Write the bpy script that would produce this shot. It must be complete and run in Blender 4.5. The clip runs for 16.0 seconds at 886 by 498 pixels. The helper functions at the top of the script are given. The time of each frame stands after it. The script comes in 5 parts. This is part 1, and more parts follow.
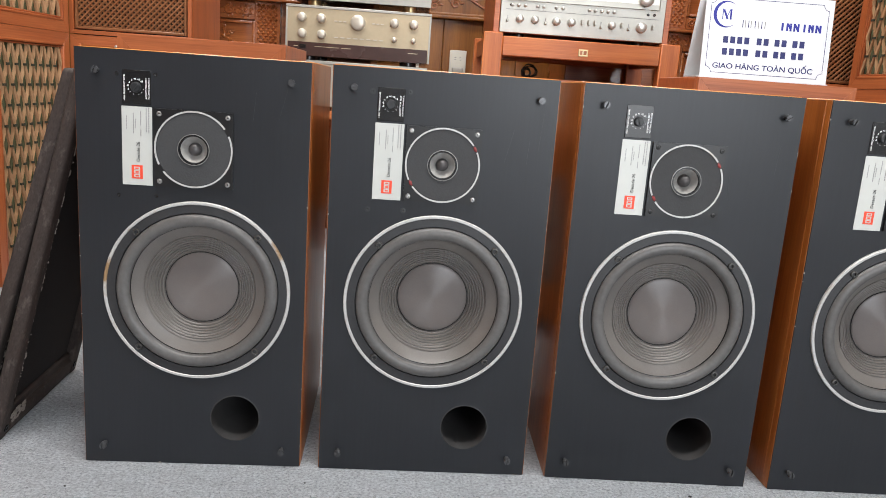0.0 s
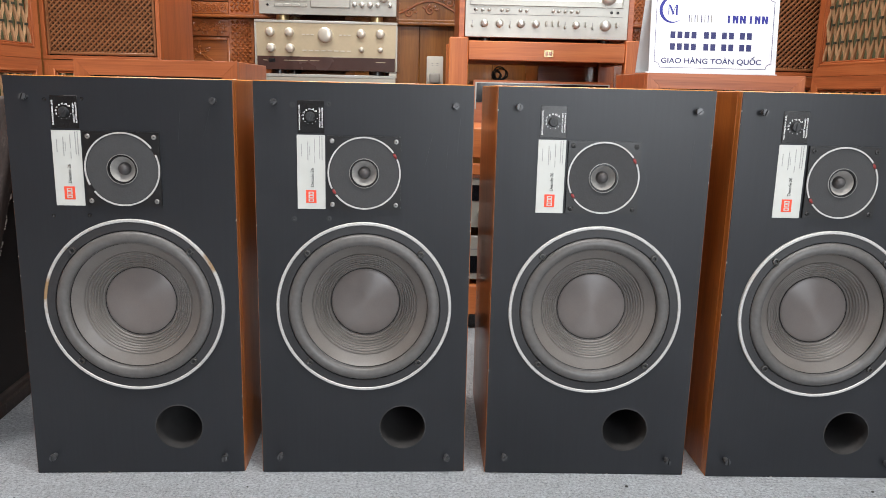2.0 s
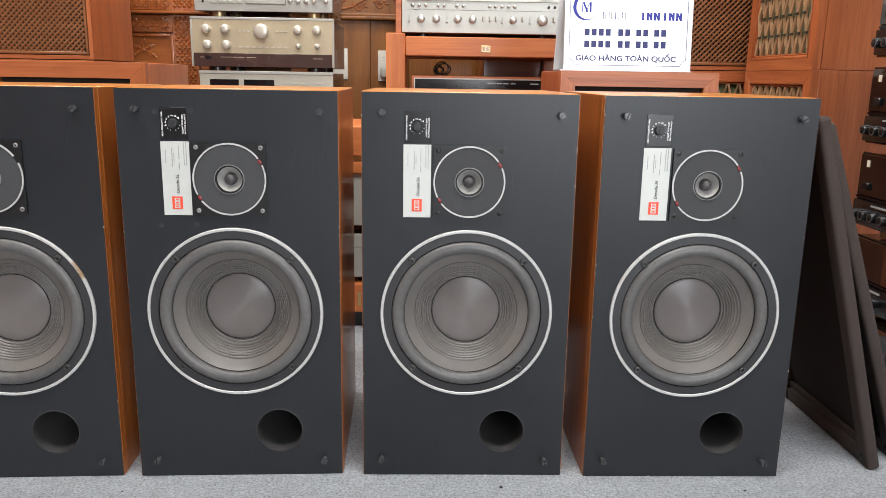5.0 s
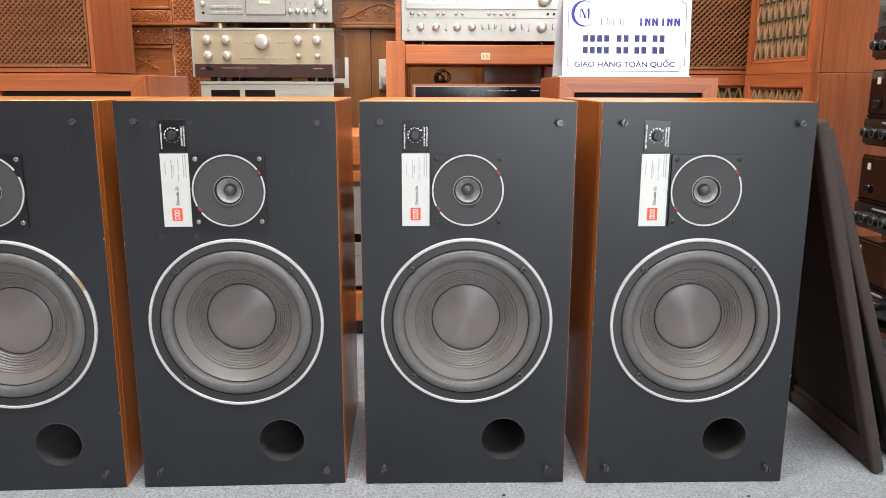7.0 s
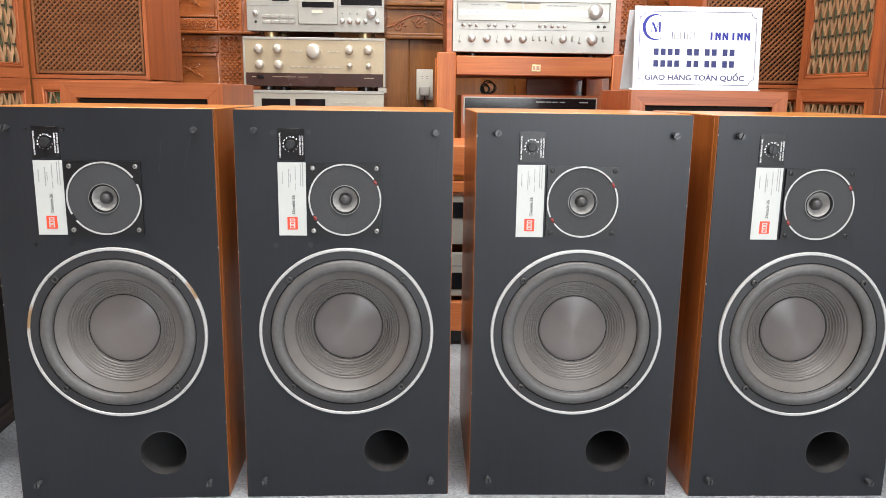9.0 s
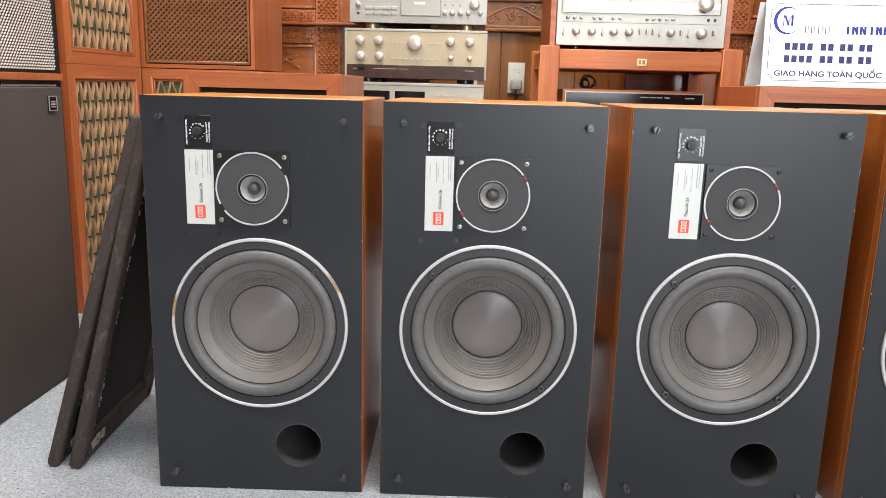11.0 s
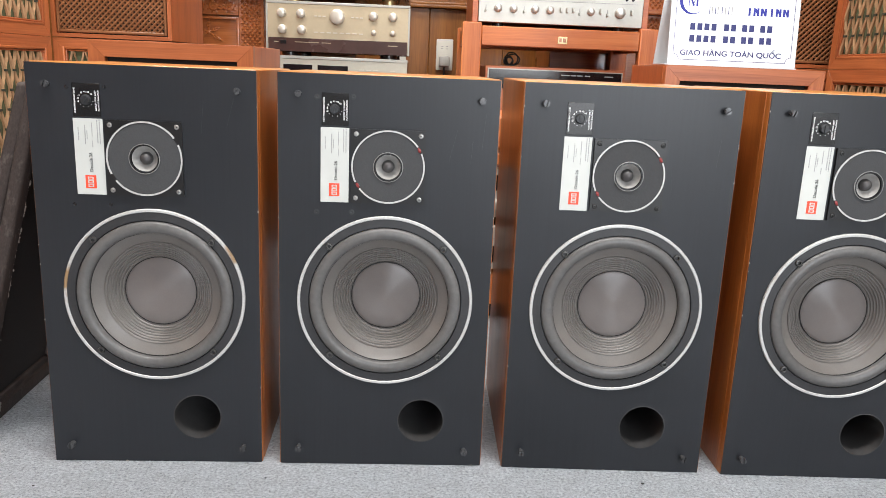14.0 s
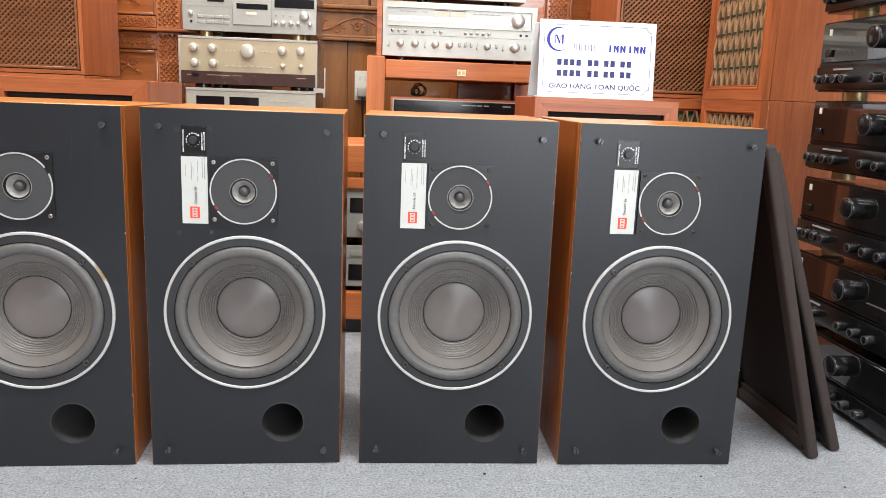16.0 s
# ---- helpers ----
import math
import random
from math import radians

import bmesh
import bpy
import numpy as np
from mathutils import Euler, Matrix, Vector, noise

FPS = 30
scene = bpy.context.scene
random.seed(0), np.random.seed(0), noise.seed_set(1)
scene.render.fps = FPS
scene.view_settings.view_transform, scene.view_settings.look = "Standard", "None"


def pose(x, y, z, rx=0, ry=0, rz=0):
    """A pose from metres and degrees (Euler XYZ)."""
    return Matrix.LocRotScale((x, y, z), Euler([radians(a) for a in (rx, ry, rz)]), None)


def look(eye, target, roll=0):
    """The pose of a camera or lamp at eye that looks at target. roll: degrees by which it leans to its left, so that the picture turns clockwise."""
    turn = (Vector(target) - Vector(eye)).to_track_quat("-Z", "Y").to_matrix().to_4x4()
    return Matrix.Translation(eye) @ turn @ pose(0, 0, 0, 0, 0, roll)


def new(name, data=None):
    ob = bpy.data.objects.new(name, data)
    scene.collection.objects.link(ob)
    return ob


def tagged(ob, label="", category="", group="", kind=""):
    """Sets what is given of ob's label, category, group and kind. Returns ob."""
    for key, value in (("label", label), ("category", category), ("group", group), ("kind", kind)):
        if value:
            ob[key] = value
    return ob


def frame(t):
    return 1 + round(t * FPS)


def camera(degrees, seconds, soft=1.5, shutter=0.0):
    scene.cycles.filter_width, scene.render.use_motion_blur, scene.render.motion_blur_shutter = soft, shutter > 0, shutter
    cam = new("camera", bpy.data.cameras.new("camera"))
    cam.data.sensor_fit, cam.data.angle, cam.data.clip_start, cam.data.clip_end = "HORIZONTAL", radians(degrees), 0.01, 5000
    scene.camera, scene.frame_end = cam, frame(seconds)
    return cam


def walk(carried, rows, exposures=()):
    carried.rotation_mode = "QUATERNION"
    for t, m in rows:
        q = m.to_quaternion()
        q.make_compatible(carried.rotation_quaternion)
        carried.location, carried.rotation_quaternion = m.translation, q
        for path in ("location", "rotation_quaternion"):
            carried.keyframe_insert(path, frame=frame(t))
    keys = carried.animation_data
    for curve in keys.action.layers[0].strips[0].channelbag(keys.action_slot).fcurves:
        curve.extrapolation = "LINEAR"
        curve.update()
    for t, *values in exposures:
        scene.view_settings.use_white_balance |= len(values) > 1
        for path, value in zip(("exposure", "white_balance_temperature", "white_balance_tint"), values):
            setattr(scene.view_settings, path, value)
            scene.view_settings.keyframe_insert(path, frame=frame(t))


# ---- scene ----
cam = camera(60.0, 16.0, soft=0.85)
METRES, EYE, TILT, LEAN, TURN = 1.21, 0.602, 0.0, 0.0, -2.7
ROWS = [
    (0.0, 0.0, 0.0, 0.0, 0.84, -12.06, -3.95),
    (0.5, 0.0197, -0.0073, 0.0047, 0.56, -11.98, -3.52),
    (1.0, 0.0496, -0.0156, 0.0112, 0.65, -11.88, -2.94),
    (1.5, 0.0845, -0.0221, 0.0123, 1.1, -11.77, -1.8),
    (2.0, 0.1118, -0.0237, 0.01, 1.47, -11.78, -1.27),
    (2.5, 0.1396, -0.022, 0.015, 1.7, -11.82, -0.79),
    (3.0, 0.1622, -0.0237, 0.0178, 1.65, -11.99, -0.8),
    (3.5, 0.1843, -0.0252, 0.0177, 1.67, -12.2, -0.66),
    (4.0, 0.2139, -0.0265, 0.0218, 1.65, -12.41, -0.75),
    (4.5, 0.2485, -0.025, 0.0259, 1.75, -12.46, -0.94),
    (7.0, 0.2802, -0.0201, 0.0352, 1.33, -12.09, -0.15),
    (7.5, 0.237, -0.0219, 0.0345, 1.01, -11.63, -0.14),
    (8.0, 0.2019, -0.0277, 0.0362, 0.85, -11.45, -0.43),
    (8.5, 0.1608, -0.0263, 0.0351, 0.87, -11.48, -0.63),
    (9.0, 0.1314, -0.0247, 0.0356, 1.13, -11.36, -0.77),
    (9.5, 0.1089, -0.0294, 0.0325, 2.05, -11.3, -1.03),
    (10.0, 0.0795, -0.0229, 0.0351, 5.3, -11.59, -0.8),
    (12.5, -0.0154, 0.0057, 0.0285, 1.71, -12.07, -3.08),
    (13.0, 0.0136, 0.0042, 0.0256, 1.2, -12.39, -3.14),
    (13.5, 0.05, -0.0042, 0.0266, 1.24, -12.91, -2.7),
    (14.0, 0.0802, -0.0153, 0.028, 1.55, -13.34, -2.33),
    (14.5, 0.125, -0.0602, 0.0371, 1.52, -13.18, -2.23),
    (15.0, 0.1865, -0.1254, 0.0467, 0.73, -12.25, -2.12),
    (15.5, 0.2505, -0.159, 0.0398, -1.23, -11.41, -2.24),
    (16.0, 0.2302, -0.1287, 0.0438, -1.62, -11.26, -2.16),
]
# rows at the ends of the stretches and half-way between them: seconds, eye, target, roll
ENDS = [
    (4.7, (0.309, -0.039, 0.638), (0.366, 1.912, 0.202), 1.1),
    (5.75, (0.370, -0.040, 0.644), (0.424, 1.912, 0.210), 0.6),
    (6.8, (0.352, -0.039, 0.647), (0.401, 1.914, 0.221), 0.1),
    (10.2, (0.083, -0.022, 0.644), (-0.025, 1.933, 0.234), 0.7),
    (11.25, (0.003, -0.005, 0.641), (-0.070, 1.950, 0.228), 1.9),
    (12.3, (-0.026, 0.006, 0.635), (0.000, 1.963, 0.220), 3.0),
]
PATH = [(t, pose(0, 0, EYE, TILT, LEAN, TURN) @ pose(METRES * x, METRES * y, METRES * z, 90 + pitch, roll, yaw)) for t, x, y, z, yaw, pitch, roll in ROWS]
PATH += [(t, look(eye, target, roll)) for t, eye, target, roll in ENDS]
walk(cam, sorted(PATH, key=lambda row: row[0]), exposures=[(0.0, 0.0), (4.5, 0.03), (7.0, 0.23), (16.0, 0.25)])

# ---- world, sun and lamps ----
world = bpy.data.worlds.new("world")
scene.world = world
world.use_nodes = True
wn = world.node_tree
sky = wn.nodes.new("ShaderNodeTexSky")
sky.sky_type, sky.sun_disc = "NISHITA", False
sky.sun_elevation, sky.sun_rotation = radians(50), radians(200)
wn.links.new(sky.outputs[0], wn.nodes["Background"].inputs[0])
wn.nodes["Background"].inputs[1].default_value = 0.12


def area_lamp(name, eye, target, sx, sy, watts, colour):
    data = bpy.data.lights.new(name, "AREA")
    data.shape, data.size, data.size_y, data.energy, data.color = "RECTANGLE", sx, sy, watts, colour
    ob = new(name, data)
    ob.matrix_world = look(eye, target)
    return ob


area_lamp("shopfront_daylight", (1.70, -3.95, 1.55), (0.3, 1.0, 0.8), 2.0, 2.4, 148, (0.905, 0.945, 1.0))
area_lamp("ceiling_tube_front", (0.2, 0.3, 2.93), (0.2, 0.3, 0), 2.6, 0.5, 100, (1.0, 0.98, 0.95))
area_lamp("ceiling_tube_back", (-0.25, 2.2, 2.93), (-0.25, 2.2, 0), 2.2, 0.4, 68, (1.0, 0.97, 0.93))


# ---- materials ----
def material(name, rough=0.5, metal=0.0, coat=0.0):
    m = bpy.data.materials.new(name)
    m.use_nodes = True
    nt = m.node_tree
    b = nt.nodes["Principled BSDF"]
    b.inputs["Roughness"].default_value = rough
    b.inputs["Metallic"].default_value = metal
    b.inputs["Coat Weight"].default_value = coat
    b.inputs["Coat Roughness"].default_value = 0.15
    return m, nt, b


def coords(nt, scale=(1, 1, 1), spread=True):
    tc = nt.nodes.new("ShaderNodeTexCoord")
    mp = nt.nodes.new("ShaderNodeMapping")
    mp.inputs["Scale"].default_value = scale
    nt.links.new(tc.outputs["Object"], mp.inputs["Vector"])
    if spread:
        oi = nt.nodes.new("ShaderNodeObjectInfo")
        mul = nt.nodes.new("ShaderNodeMath")
        mul.operation = "MULTIPLY"
        mul.inputs[1].default_value = 37.0
        nt.links.new(oi.outputs["Random"], mul.inputs[0])
        nt.links.new(mul.outputs[0], mp.inputs["Location"])
    return mp.outputs[0]


def noise_tex(nt, vec, scale, detail=4, rough=0.55, distortion=0.0):
    n = nt.nodes.new("ShaderNodeTexNoise")
    n.inputs["Scale"].default_value, n.inputs["Detail"].default_value = scale, detail
    n.inputs["Roughness"].default_value, n.inputs["Distortion"].default_value = rough, distortion
    nt.links.new(vec, n.inputs["Vector"])
    return n.outputs["Fac"]


def ramp(nt, fac, stops):
    r = nt.nodes.new("ShaderNodeValToRGB")
    els = r.color_ramp.elements
    while len(els) < len(stops):
        els.new(0.5)
    for e, (p, c) in zip(els, stops):
        e.position, e.color = p, (*c, 1) if len(c) == 3 else c
    nt.links.new(fac, r.inputs[0])
    return r.outputs[0]


def mix(nt, fac, a, b, blend="MIX"):
    m = nt.nodes.new("ShaderNodeMix")
    m.data_type, m.blend_type = "RGBA", blend
    for sock, v in ((m.inputs[0], fac), (m.inputs[6], a), (m.inputs[7], b)):
        if isinstance(v, (int, float)):
            sock.default_value = v
        elif isinstance(v, tuple):
            sock.default_value = (*v, 1)
        else:
            nt.links.new(v, sock)
    return m.outputs[2]


def bump(nt, b, height, strength, distance):
    n = nt.nodes.new("ShaderNodeBump")
    n.inputs["Strength"].default_value, n.inputs["Distance"].default_value = strength, distance
    nt.links.new(height, n.inputs["Height"])
    nt.links.new(n.outputs[0], b.inputs["Normal"])


def rough_from(nt, b, fac, lo, hi):
    r = nt.nodes.new("ShaderNodeMapRange")
    r.inputs["To Min"].default_value, r.inputs["To Max"].default_value = lo, hi
    nt.links.new(fac, r.inputs["Value"])
    nt.links.new(r.outputs[0], b.inputs["Roughness"])


def wood(name, dark, mid, light, along="z", rough=0.42, coat=0.15, grain=1.0, lacquer=0.15):
    """Varnished timber with its grain along one axis."""
    m, nt, b = material(name, rough, 0, coat)
    b.inputs["Coat Roughness"].default_value = lacquer
    s = {"x": (1.6, 26, 26), "y": (26, 1.6, 26), "z": (26, 26, 1.6)}[along]
    f = {"x": (8, 320, 320), "y": (320, 8, 320), "z": (320, 320, 8)}[along]
    v, vf = coords(nt, s), coords(nt, f)
    n1 = noise_tex(nt, v, grain, 6, 0.6, 0.9)
    n2 = noise_tex(nt, vf, 1.0, 3, 0.6)
    n3 = noise_tex(nt, coords(nt), 3.5, 3)
    c = ramp(nt, n1, [(0.28, dark), (0.5, mid), (0.74, light)])
    c = mix(nt, 0.35, c, ramp(nt, n2, [(0.3, dark), (0.7, light)]))
    c = mix(nt, 0.3, c, ramp(nt, n3, [(0.3, (0.45, 0.4, 0.38)), (0.7, (1, 1, 1))]), "MULTIPLY")
    nt.links.new(c, b.inputs["Base Color"])
    rough_from(nt, b, n3, rough - 0.1, rough + 0.12)
    bump(nt, b, n2, 0.12, 0.001)
    return m


def plain(name, colour, rough=0.5, metal=0.0, coat=0.0, vary=0.18, scale=40, bumpy=0.0, grime=6.0):
    """A painted, moulded or metal surface with faint mottling at two scales."""
    m, nt, b = material(name, rough, metal, coat)
    v = coords(nt)
    n1, n2 = noise_tex(nt, v, scale, 3), noise_tex(nt, v, grime, 4)
    lo = tuple(c * (1 - vary) for c in colour)
    hi = tuple(min(1, c * (1 + vary)) for c in colour)
    c = mix(nt, 0.5, ramp(nt, n1, [(0.3, lo), (0.7, hi)]), ramp(nt, n2, [(0.3, lo), (0.7, hi)]))
    nt.links.new(c, b.inputs["Base Color"])
    rough_from(nt, b, n2, max(0.03, rough - 0.08), min(1, rough + 0.1))
    if bumpy:
        bump(nt, b, n1, bumpy, 0.001)
    return m


# one walnut: sides darkened for shade, top paled for the light on it
WALNUT_SHADED = wood("oiled_walnut_upright_shaded", (0.18, 0.044, 0.008), (0.36, 0.108, 0.019), (0.48, 0.168, 0.035), "z", 0.36, 0.22, 1.0, 0.16)
WALNUT_LIT = wood("oiled_walnut_lengthwise_lit", (0.38, 0.125, 0.022), (0.62, 0.235, 0.048), (0.74, 0.32, 0.08), "x", 0.34, 0.5, 1.0, 0.22)
REDWOOD_X = wood("red_brown_veneer_lengthwise", (0.26, 0.060, 0.017), (0.47, 0.125, 0.038), (0.60, 0.190, 0.062), "x", 0.42, 0.22, 1.0, 0.28)
REDWOOD_Z = wood("red_brown_veneer_upright", (0.26, 0.060, 0.017), (0.47, 0.125, 0.038), (0.60, 0.190, 0.062), "z", 0.42, 0.22, 1.0, 0.28)
ORANGE_X = wood("orange_stained_wood_lengthwise", (0.38, 0.090, 0.022), (0.57, 0.162, 0.042), (0.67, 0.225, 0.064), "x", 0.5, 0.08)
ORANGE_Z = wood("orange_stained_wood_upright", (0.38, 0.090, 0.022), (0.57, 0.162, 0.042), (0.67, 0.225, 0.064), "z", 0.5, 0.08)
CARVED = wood("carved_lacquered_rosewood", (0.20, 0.052, 0.014), (0.36, 0.106, 0.028), (0.48, 0.165, 0.048), "x", 0.28, 0.6, 1.0, 0.12)
PANEL_WOOD = wood("golden_wall_boards", (0.13, 0.042, 0.006), (0.26, 0.092, 0.014), (0.37, 0.145, 0.027), "z", 0.4, 0.2)
LATTICE_TAN = wood("tan_lattice_wood", (0.155, 0.058, 0.022), (0.27, 0.105, 0.040), (0.39, 0.165, 0.068), "x", 0.4, 0.15)
SLAT_TAN = wood("pale_slat_wood", (0.32, 0.165, 0.085), (0.48, 0.280, 0.145), (0.60, 0.385, 0.215), "z", 0.5, 0.05)


def baffle_paint():
    m, nt, b = material("matt_black_baffle_paint", 0.55)
    v, up = coords(nt), coords(nt, (260, 260, 7))
    n1, n2, n3 = noise_tex(nt, up, 1.0, 4), noise_tex(nt, v, 900, 2), noise_tex(nt, v, 5, 4)
    c = mix(nt, 0.5, ramp(nt, n1, [(0.2, (0.0110, 0.0122, 0.0150)), (0.85, (0.0186, 0.0204, 0.0246))]),
            ramp(nt, n3, [(0.3, (0.0111, 0.0124, 0.0153)), (0.75, (0.0192, 0.0211, 0.0256))]))
    dust = ramp(nt, n2, [(0.70, (0, 0, 0)), (0.82, (1, 1, 1))])
    c = mix(nt, mix(nt, 0.12, (0, 0, 0), dust), c, (0.22, 0.22, 0.22))
    nt.links.new(c, b.inputs["Base Color"])
    b.inputs["Specular IOR Level"].default_value = 0.40
    rough_from(nt, b, n3, 0.31, 0.42)
    bump(nt, b, n1, 0.05, 0.0006)
    return m


def carpet_pile():
    m, nt, b = material("grey_needle_felt_carpet", 0.95)
    v = coords(nt, spread=False)
    streak = coords(nt, (70, 260, 70), False)
    n1, n2, n3 = noise_tex(nt, v, 210, 4, 0.8), noise_tex(nt, streak, 1.0, 4, 0.65), noise_tex(nt, v, 2.2, 4)
    n4, n5 = noise_tex(nt, v, 120, 2, 0.5), noise_tex(nt, v, 45, 4, 0.6)
    c = ramp(nt, n1, [(0.32, (0.17, 0.19, 0.215)), (0.49, (0.55, 0.59, 0.635)), (0.66, (0.86, 0.89, 0.92))])
    c = mix(nt, 0.22, c, ramp(nt, n2, [(0.3, (0.40, 0.43, 0.47)), (0.7, (0.78, 0.82, 0.86))]))
    c = mix(nt, 0.5, c, ramp(nt, n5, [(0.32, (0.70, 0.70, 0.71)), (0.62, (1, 1, 1))]), "MULTIPLY")
    c = mix(nt, 0.35, c, ramp(nt, n3, [(0.3, (0.76, 0.76, 0.76)), (0.7, (1, 1, 1))]), "MULTIPLY")
    specks = ramp(nt, n4, [(0.69, (0, 0, 0)), (0.73, (1, 1, 1))])
    c = mix(nt, mix(nt, 0.6, (0, 0, 0), specks), c, (0.13, 0.13, 0.15))
    nt.links.new(c, b.inputs["Base Color"])
    bump(nt, b, n1, 1.0, 0.009)
    return m


def cone_paper(name, base, dusty, gloss=0.5, turned_grain=0.0):
    """Doped black paper with a grey bloom of dust; turned_grain draws its gloss out round the axis."""
    m, nt, b = material(name, 0.5)
    v = coords(nt)
    if turned_grain:
        tangent = nt.nodes.new("ShaderNodeTangent")
        tangent.direction_type, tangent.axis = "RADIAL", "Y"
        nt.links.new(tangent.outputs[0], b.inputs["Tangent"])
        b.inputs["Anisotropic"].default_value = turned_grain
        b.inputs["Anisotropic Rotation"].default_value = 0.25
    n1, n2 = noise_tex(nt, v, 14, 6, 0.65), noise_tex(nt, v, 500, 2)
    c = ramp(nt, n1, [(0.15, base), (0.9, dusty)])
    c = mix(nt, 0.2, c, ramp(nt, n2, [(0.3, base), (0.7, dusty)]))
    nt.links.new(c, b.inputs["Base Color"])
    rough_from(nt, b, n1, gloss - 0.07, gloss + 0.07)
    bump(nt, b, n2, 0.12, 0.0006)
    return m


def worn_ring(name, rust):
    m, nt, b = material(name, 0.5, 0.25)
    v = coords(nt)
    n1, n2 = noise_tex(nt, v, 16, 4), noise_tex(nt, v, 300, 2)
    c = ramp(nt, n2, [(0.3, (0.46, 0.455, 0.445)), (0.7, (0.55, 0.545, 0.53))])
    hit = ramp(nt, n1, [(0.58, (0, 0, 0)), (0.66, (1, 1, 1))])
    c = mix(nt, mix(nt, rust, (0, 0, 0), hit), c, (0.30, 0.17, 0.06))
    nt.links.new(c, b.inputs["Base Color"])
    return m


BAFFLE = baffle_paint()
CARPET = carpet_pile()
CONE = cone_paper("grey_dusted_cone_paper", (0.100, 0.091, 0.084), (0.178, 0.162, 0.149), 0.38)
CAP = cone_paper("dust_cap_paper", (0.120, 0.105, 0.099), (0.170, 0.149, 0.140), 0.36, 0.8)
RUBBER = plain("black_foam_surround", (0.100, 0.096, 0.093), 0.42, vary=0.25, scale=120, bumpy=0.1)
FRAME_BLACK = plain("black_cast_frame", (0.020, 0.021, 0.023), 0.42, vary=0.25, scale=200)
RING = worn_ring("brushed_aluminium_trim", 0.15)
RING_RUST = worn_ring("rust_spotted_aluminium_trim", 0.9)
BASKET = plain("dark_grey_cast_basket", (0.023, 0.023, 0.025), 0.45, vary=0.25, scale=200)
BLACK = plain("black_plastic", (0.009, 0.009, 0.010), 0.24)
CHIP = plain("bare_chipped_board", (0.34, 0.31, 0.27), 0.9)
SCUFF = plain("scuffed_paint", (0.046, 0.047, 0.049), 0.7)
PLATE = plain("satin_black_plate", (0.0065, 0.0065, 0.007), 0.32, vary=0.3)
PEG = plain("dark_grey_stud", (0.085, 0.086, 0.090), 0.26, 0.4)
VOID = plain("dark_cardboard_tube", (0.027, 0.026, 0.026), 0.6, vary=0.4, scale=25)
FELT = plain("tweeter_felt_face", (0.048, 0.049, 0.051), 0.85, vary=0.14, scale=400, bumpy=0.3)
SCREW = plain("zinc_screw", (0.42, 0.41, 0.40), 0.35, 0.85)
DARK_SCREW = plain("blackened_screw", (0.03, 0.029, 0.029), 0.4, 0.3)
TWEET = plain("grey_tweeter_cone", (0.30, 0.29, 0.275), 0.45, vary=0.2, scale=150)
DOME = plain("dark_grey_dome", (0.06, 0.056, 0.056), 0.42)
LABEL = plain("silver_white_foil_label", (0.56, 0.57, 0.54), 0.42, 0.1, vary=0.05)
INK = plain("black_print", (0.03, 0.03, 0.03), 0.6)
GREY_INK = plain("grey_print", (0.28, 0.28, 0.28), 0.6)
WHITE_INK = plain("white_print", (0.8, 0.8, 0.8), 0.6, vary=0.05)
RED = plain("orange_red_print", (0.80, 0.07, 0.028), 0.5, vary=0.08)
RED_WAX = plain("red_lacquer_seal", (0.22, 0.02, 0.018), 0.35)
CHAMPAGNE = plain("champagne_anodised_aluminium", (0.47, 0.39, 0.265), 0.4, 0.4, vary=0.06, scale=90)
PALE_BEIGE = plain("pale_beige_aluminium", (0.48, 0.455, 0.38), 0.4, 0.35, vary=0.06, scale=90)
SILVER = plain("brushed_silver_aluminium", (0.43, 0.425, 0.385), 0.38, 0.4, vary=0.06, scale=90)
KNOB = plain("cream_silver_knob", (0.58, 0.54, 0.46), 0.34, 0.4, vary=0.06)
MAROON = plain("dark_brown_acrylic_strip", (0.055, 0.026, 0.022), 0.25, coat=0.4)
GLASS_DARK = plain("smoked_display_window", (0.008, 0.008, 0.010), 0.14, coat=0.0)
CHROME = plain("polished_aluminium_knob", (0.62, 0.62, 0.59), 0.3, 0.65, vary=0.05)
CREAM_DIAL = plain("warm_dial_scale", (0.74, 0.68, 0.54), 0.4, vary=0.06)
BRASS = plain("brass_foot", (0.55, 0.43, 0.23), 0.36, 0.8)
AMP_BLACK = plain("black_satin_amplifier_face", (0.007, 0.0074, 0.008), 0.18, coat=0.0, vary=0.3)
AMP_GREY = plain("black_mirror_glass_fascia", (0.006, 0.0064, 0.0068), 0.12, coat=1.0)
for name, value in (("Coat Roughness", 0.02), ("Coat IOR", 1.65), ("Specular IOR Level", 0.5)):
    AMP_GREY.node_tree.nodes["Principled BSDF"].inputs[name].default_value = value
# grey for the light caught on faces and rims of glossy black knobs
KNOB_CATCHLIGHT = plain("grey_knob_catchlight", (0.12, 0.122, 0.122), 0.28, 0.6)
SOCKET = plain("worn_black_socket_screw", (0.075, 0.073, 0.070), 0.36, 0.6)
RIM_WEAR = plain("worn_grey_rim", (0.24, 0.235, 0.225), 0.4, 0.4)
GRILLE_BACK = plain("near_black_grille_cloth", (0.012, 0.009, 0.008), 0.9, vary=0.3, scale=700, bumpy=0.4)
CLOTH_BROWN = plain("dark_brown_grille_cloth", (0.050, 0.036, 0.030), 0.9, vary=0.3, scale=700, bumpy=0.4)
FRAME_BROWN = plain("dark_brown_grille_frame", (0.038, 0.026, 0.022), 0.85, vary=0.3, scale=250, bumpy=0.3)


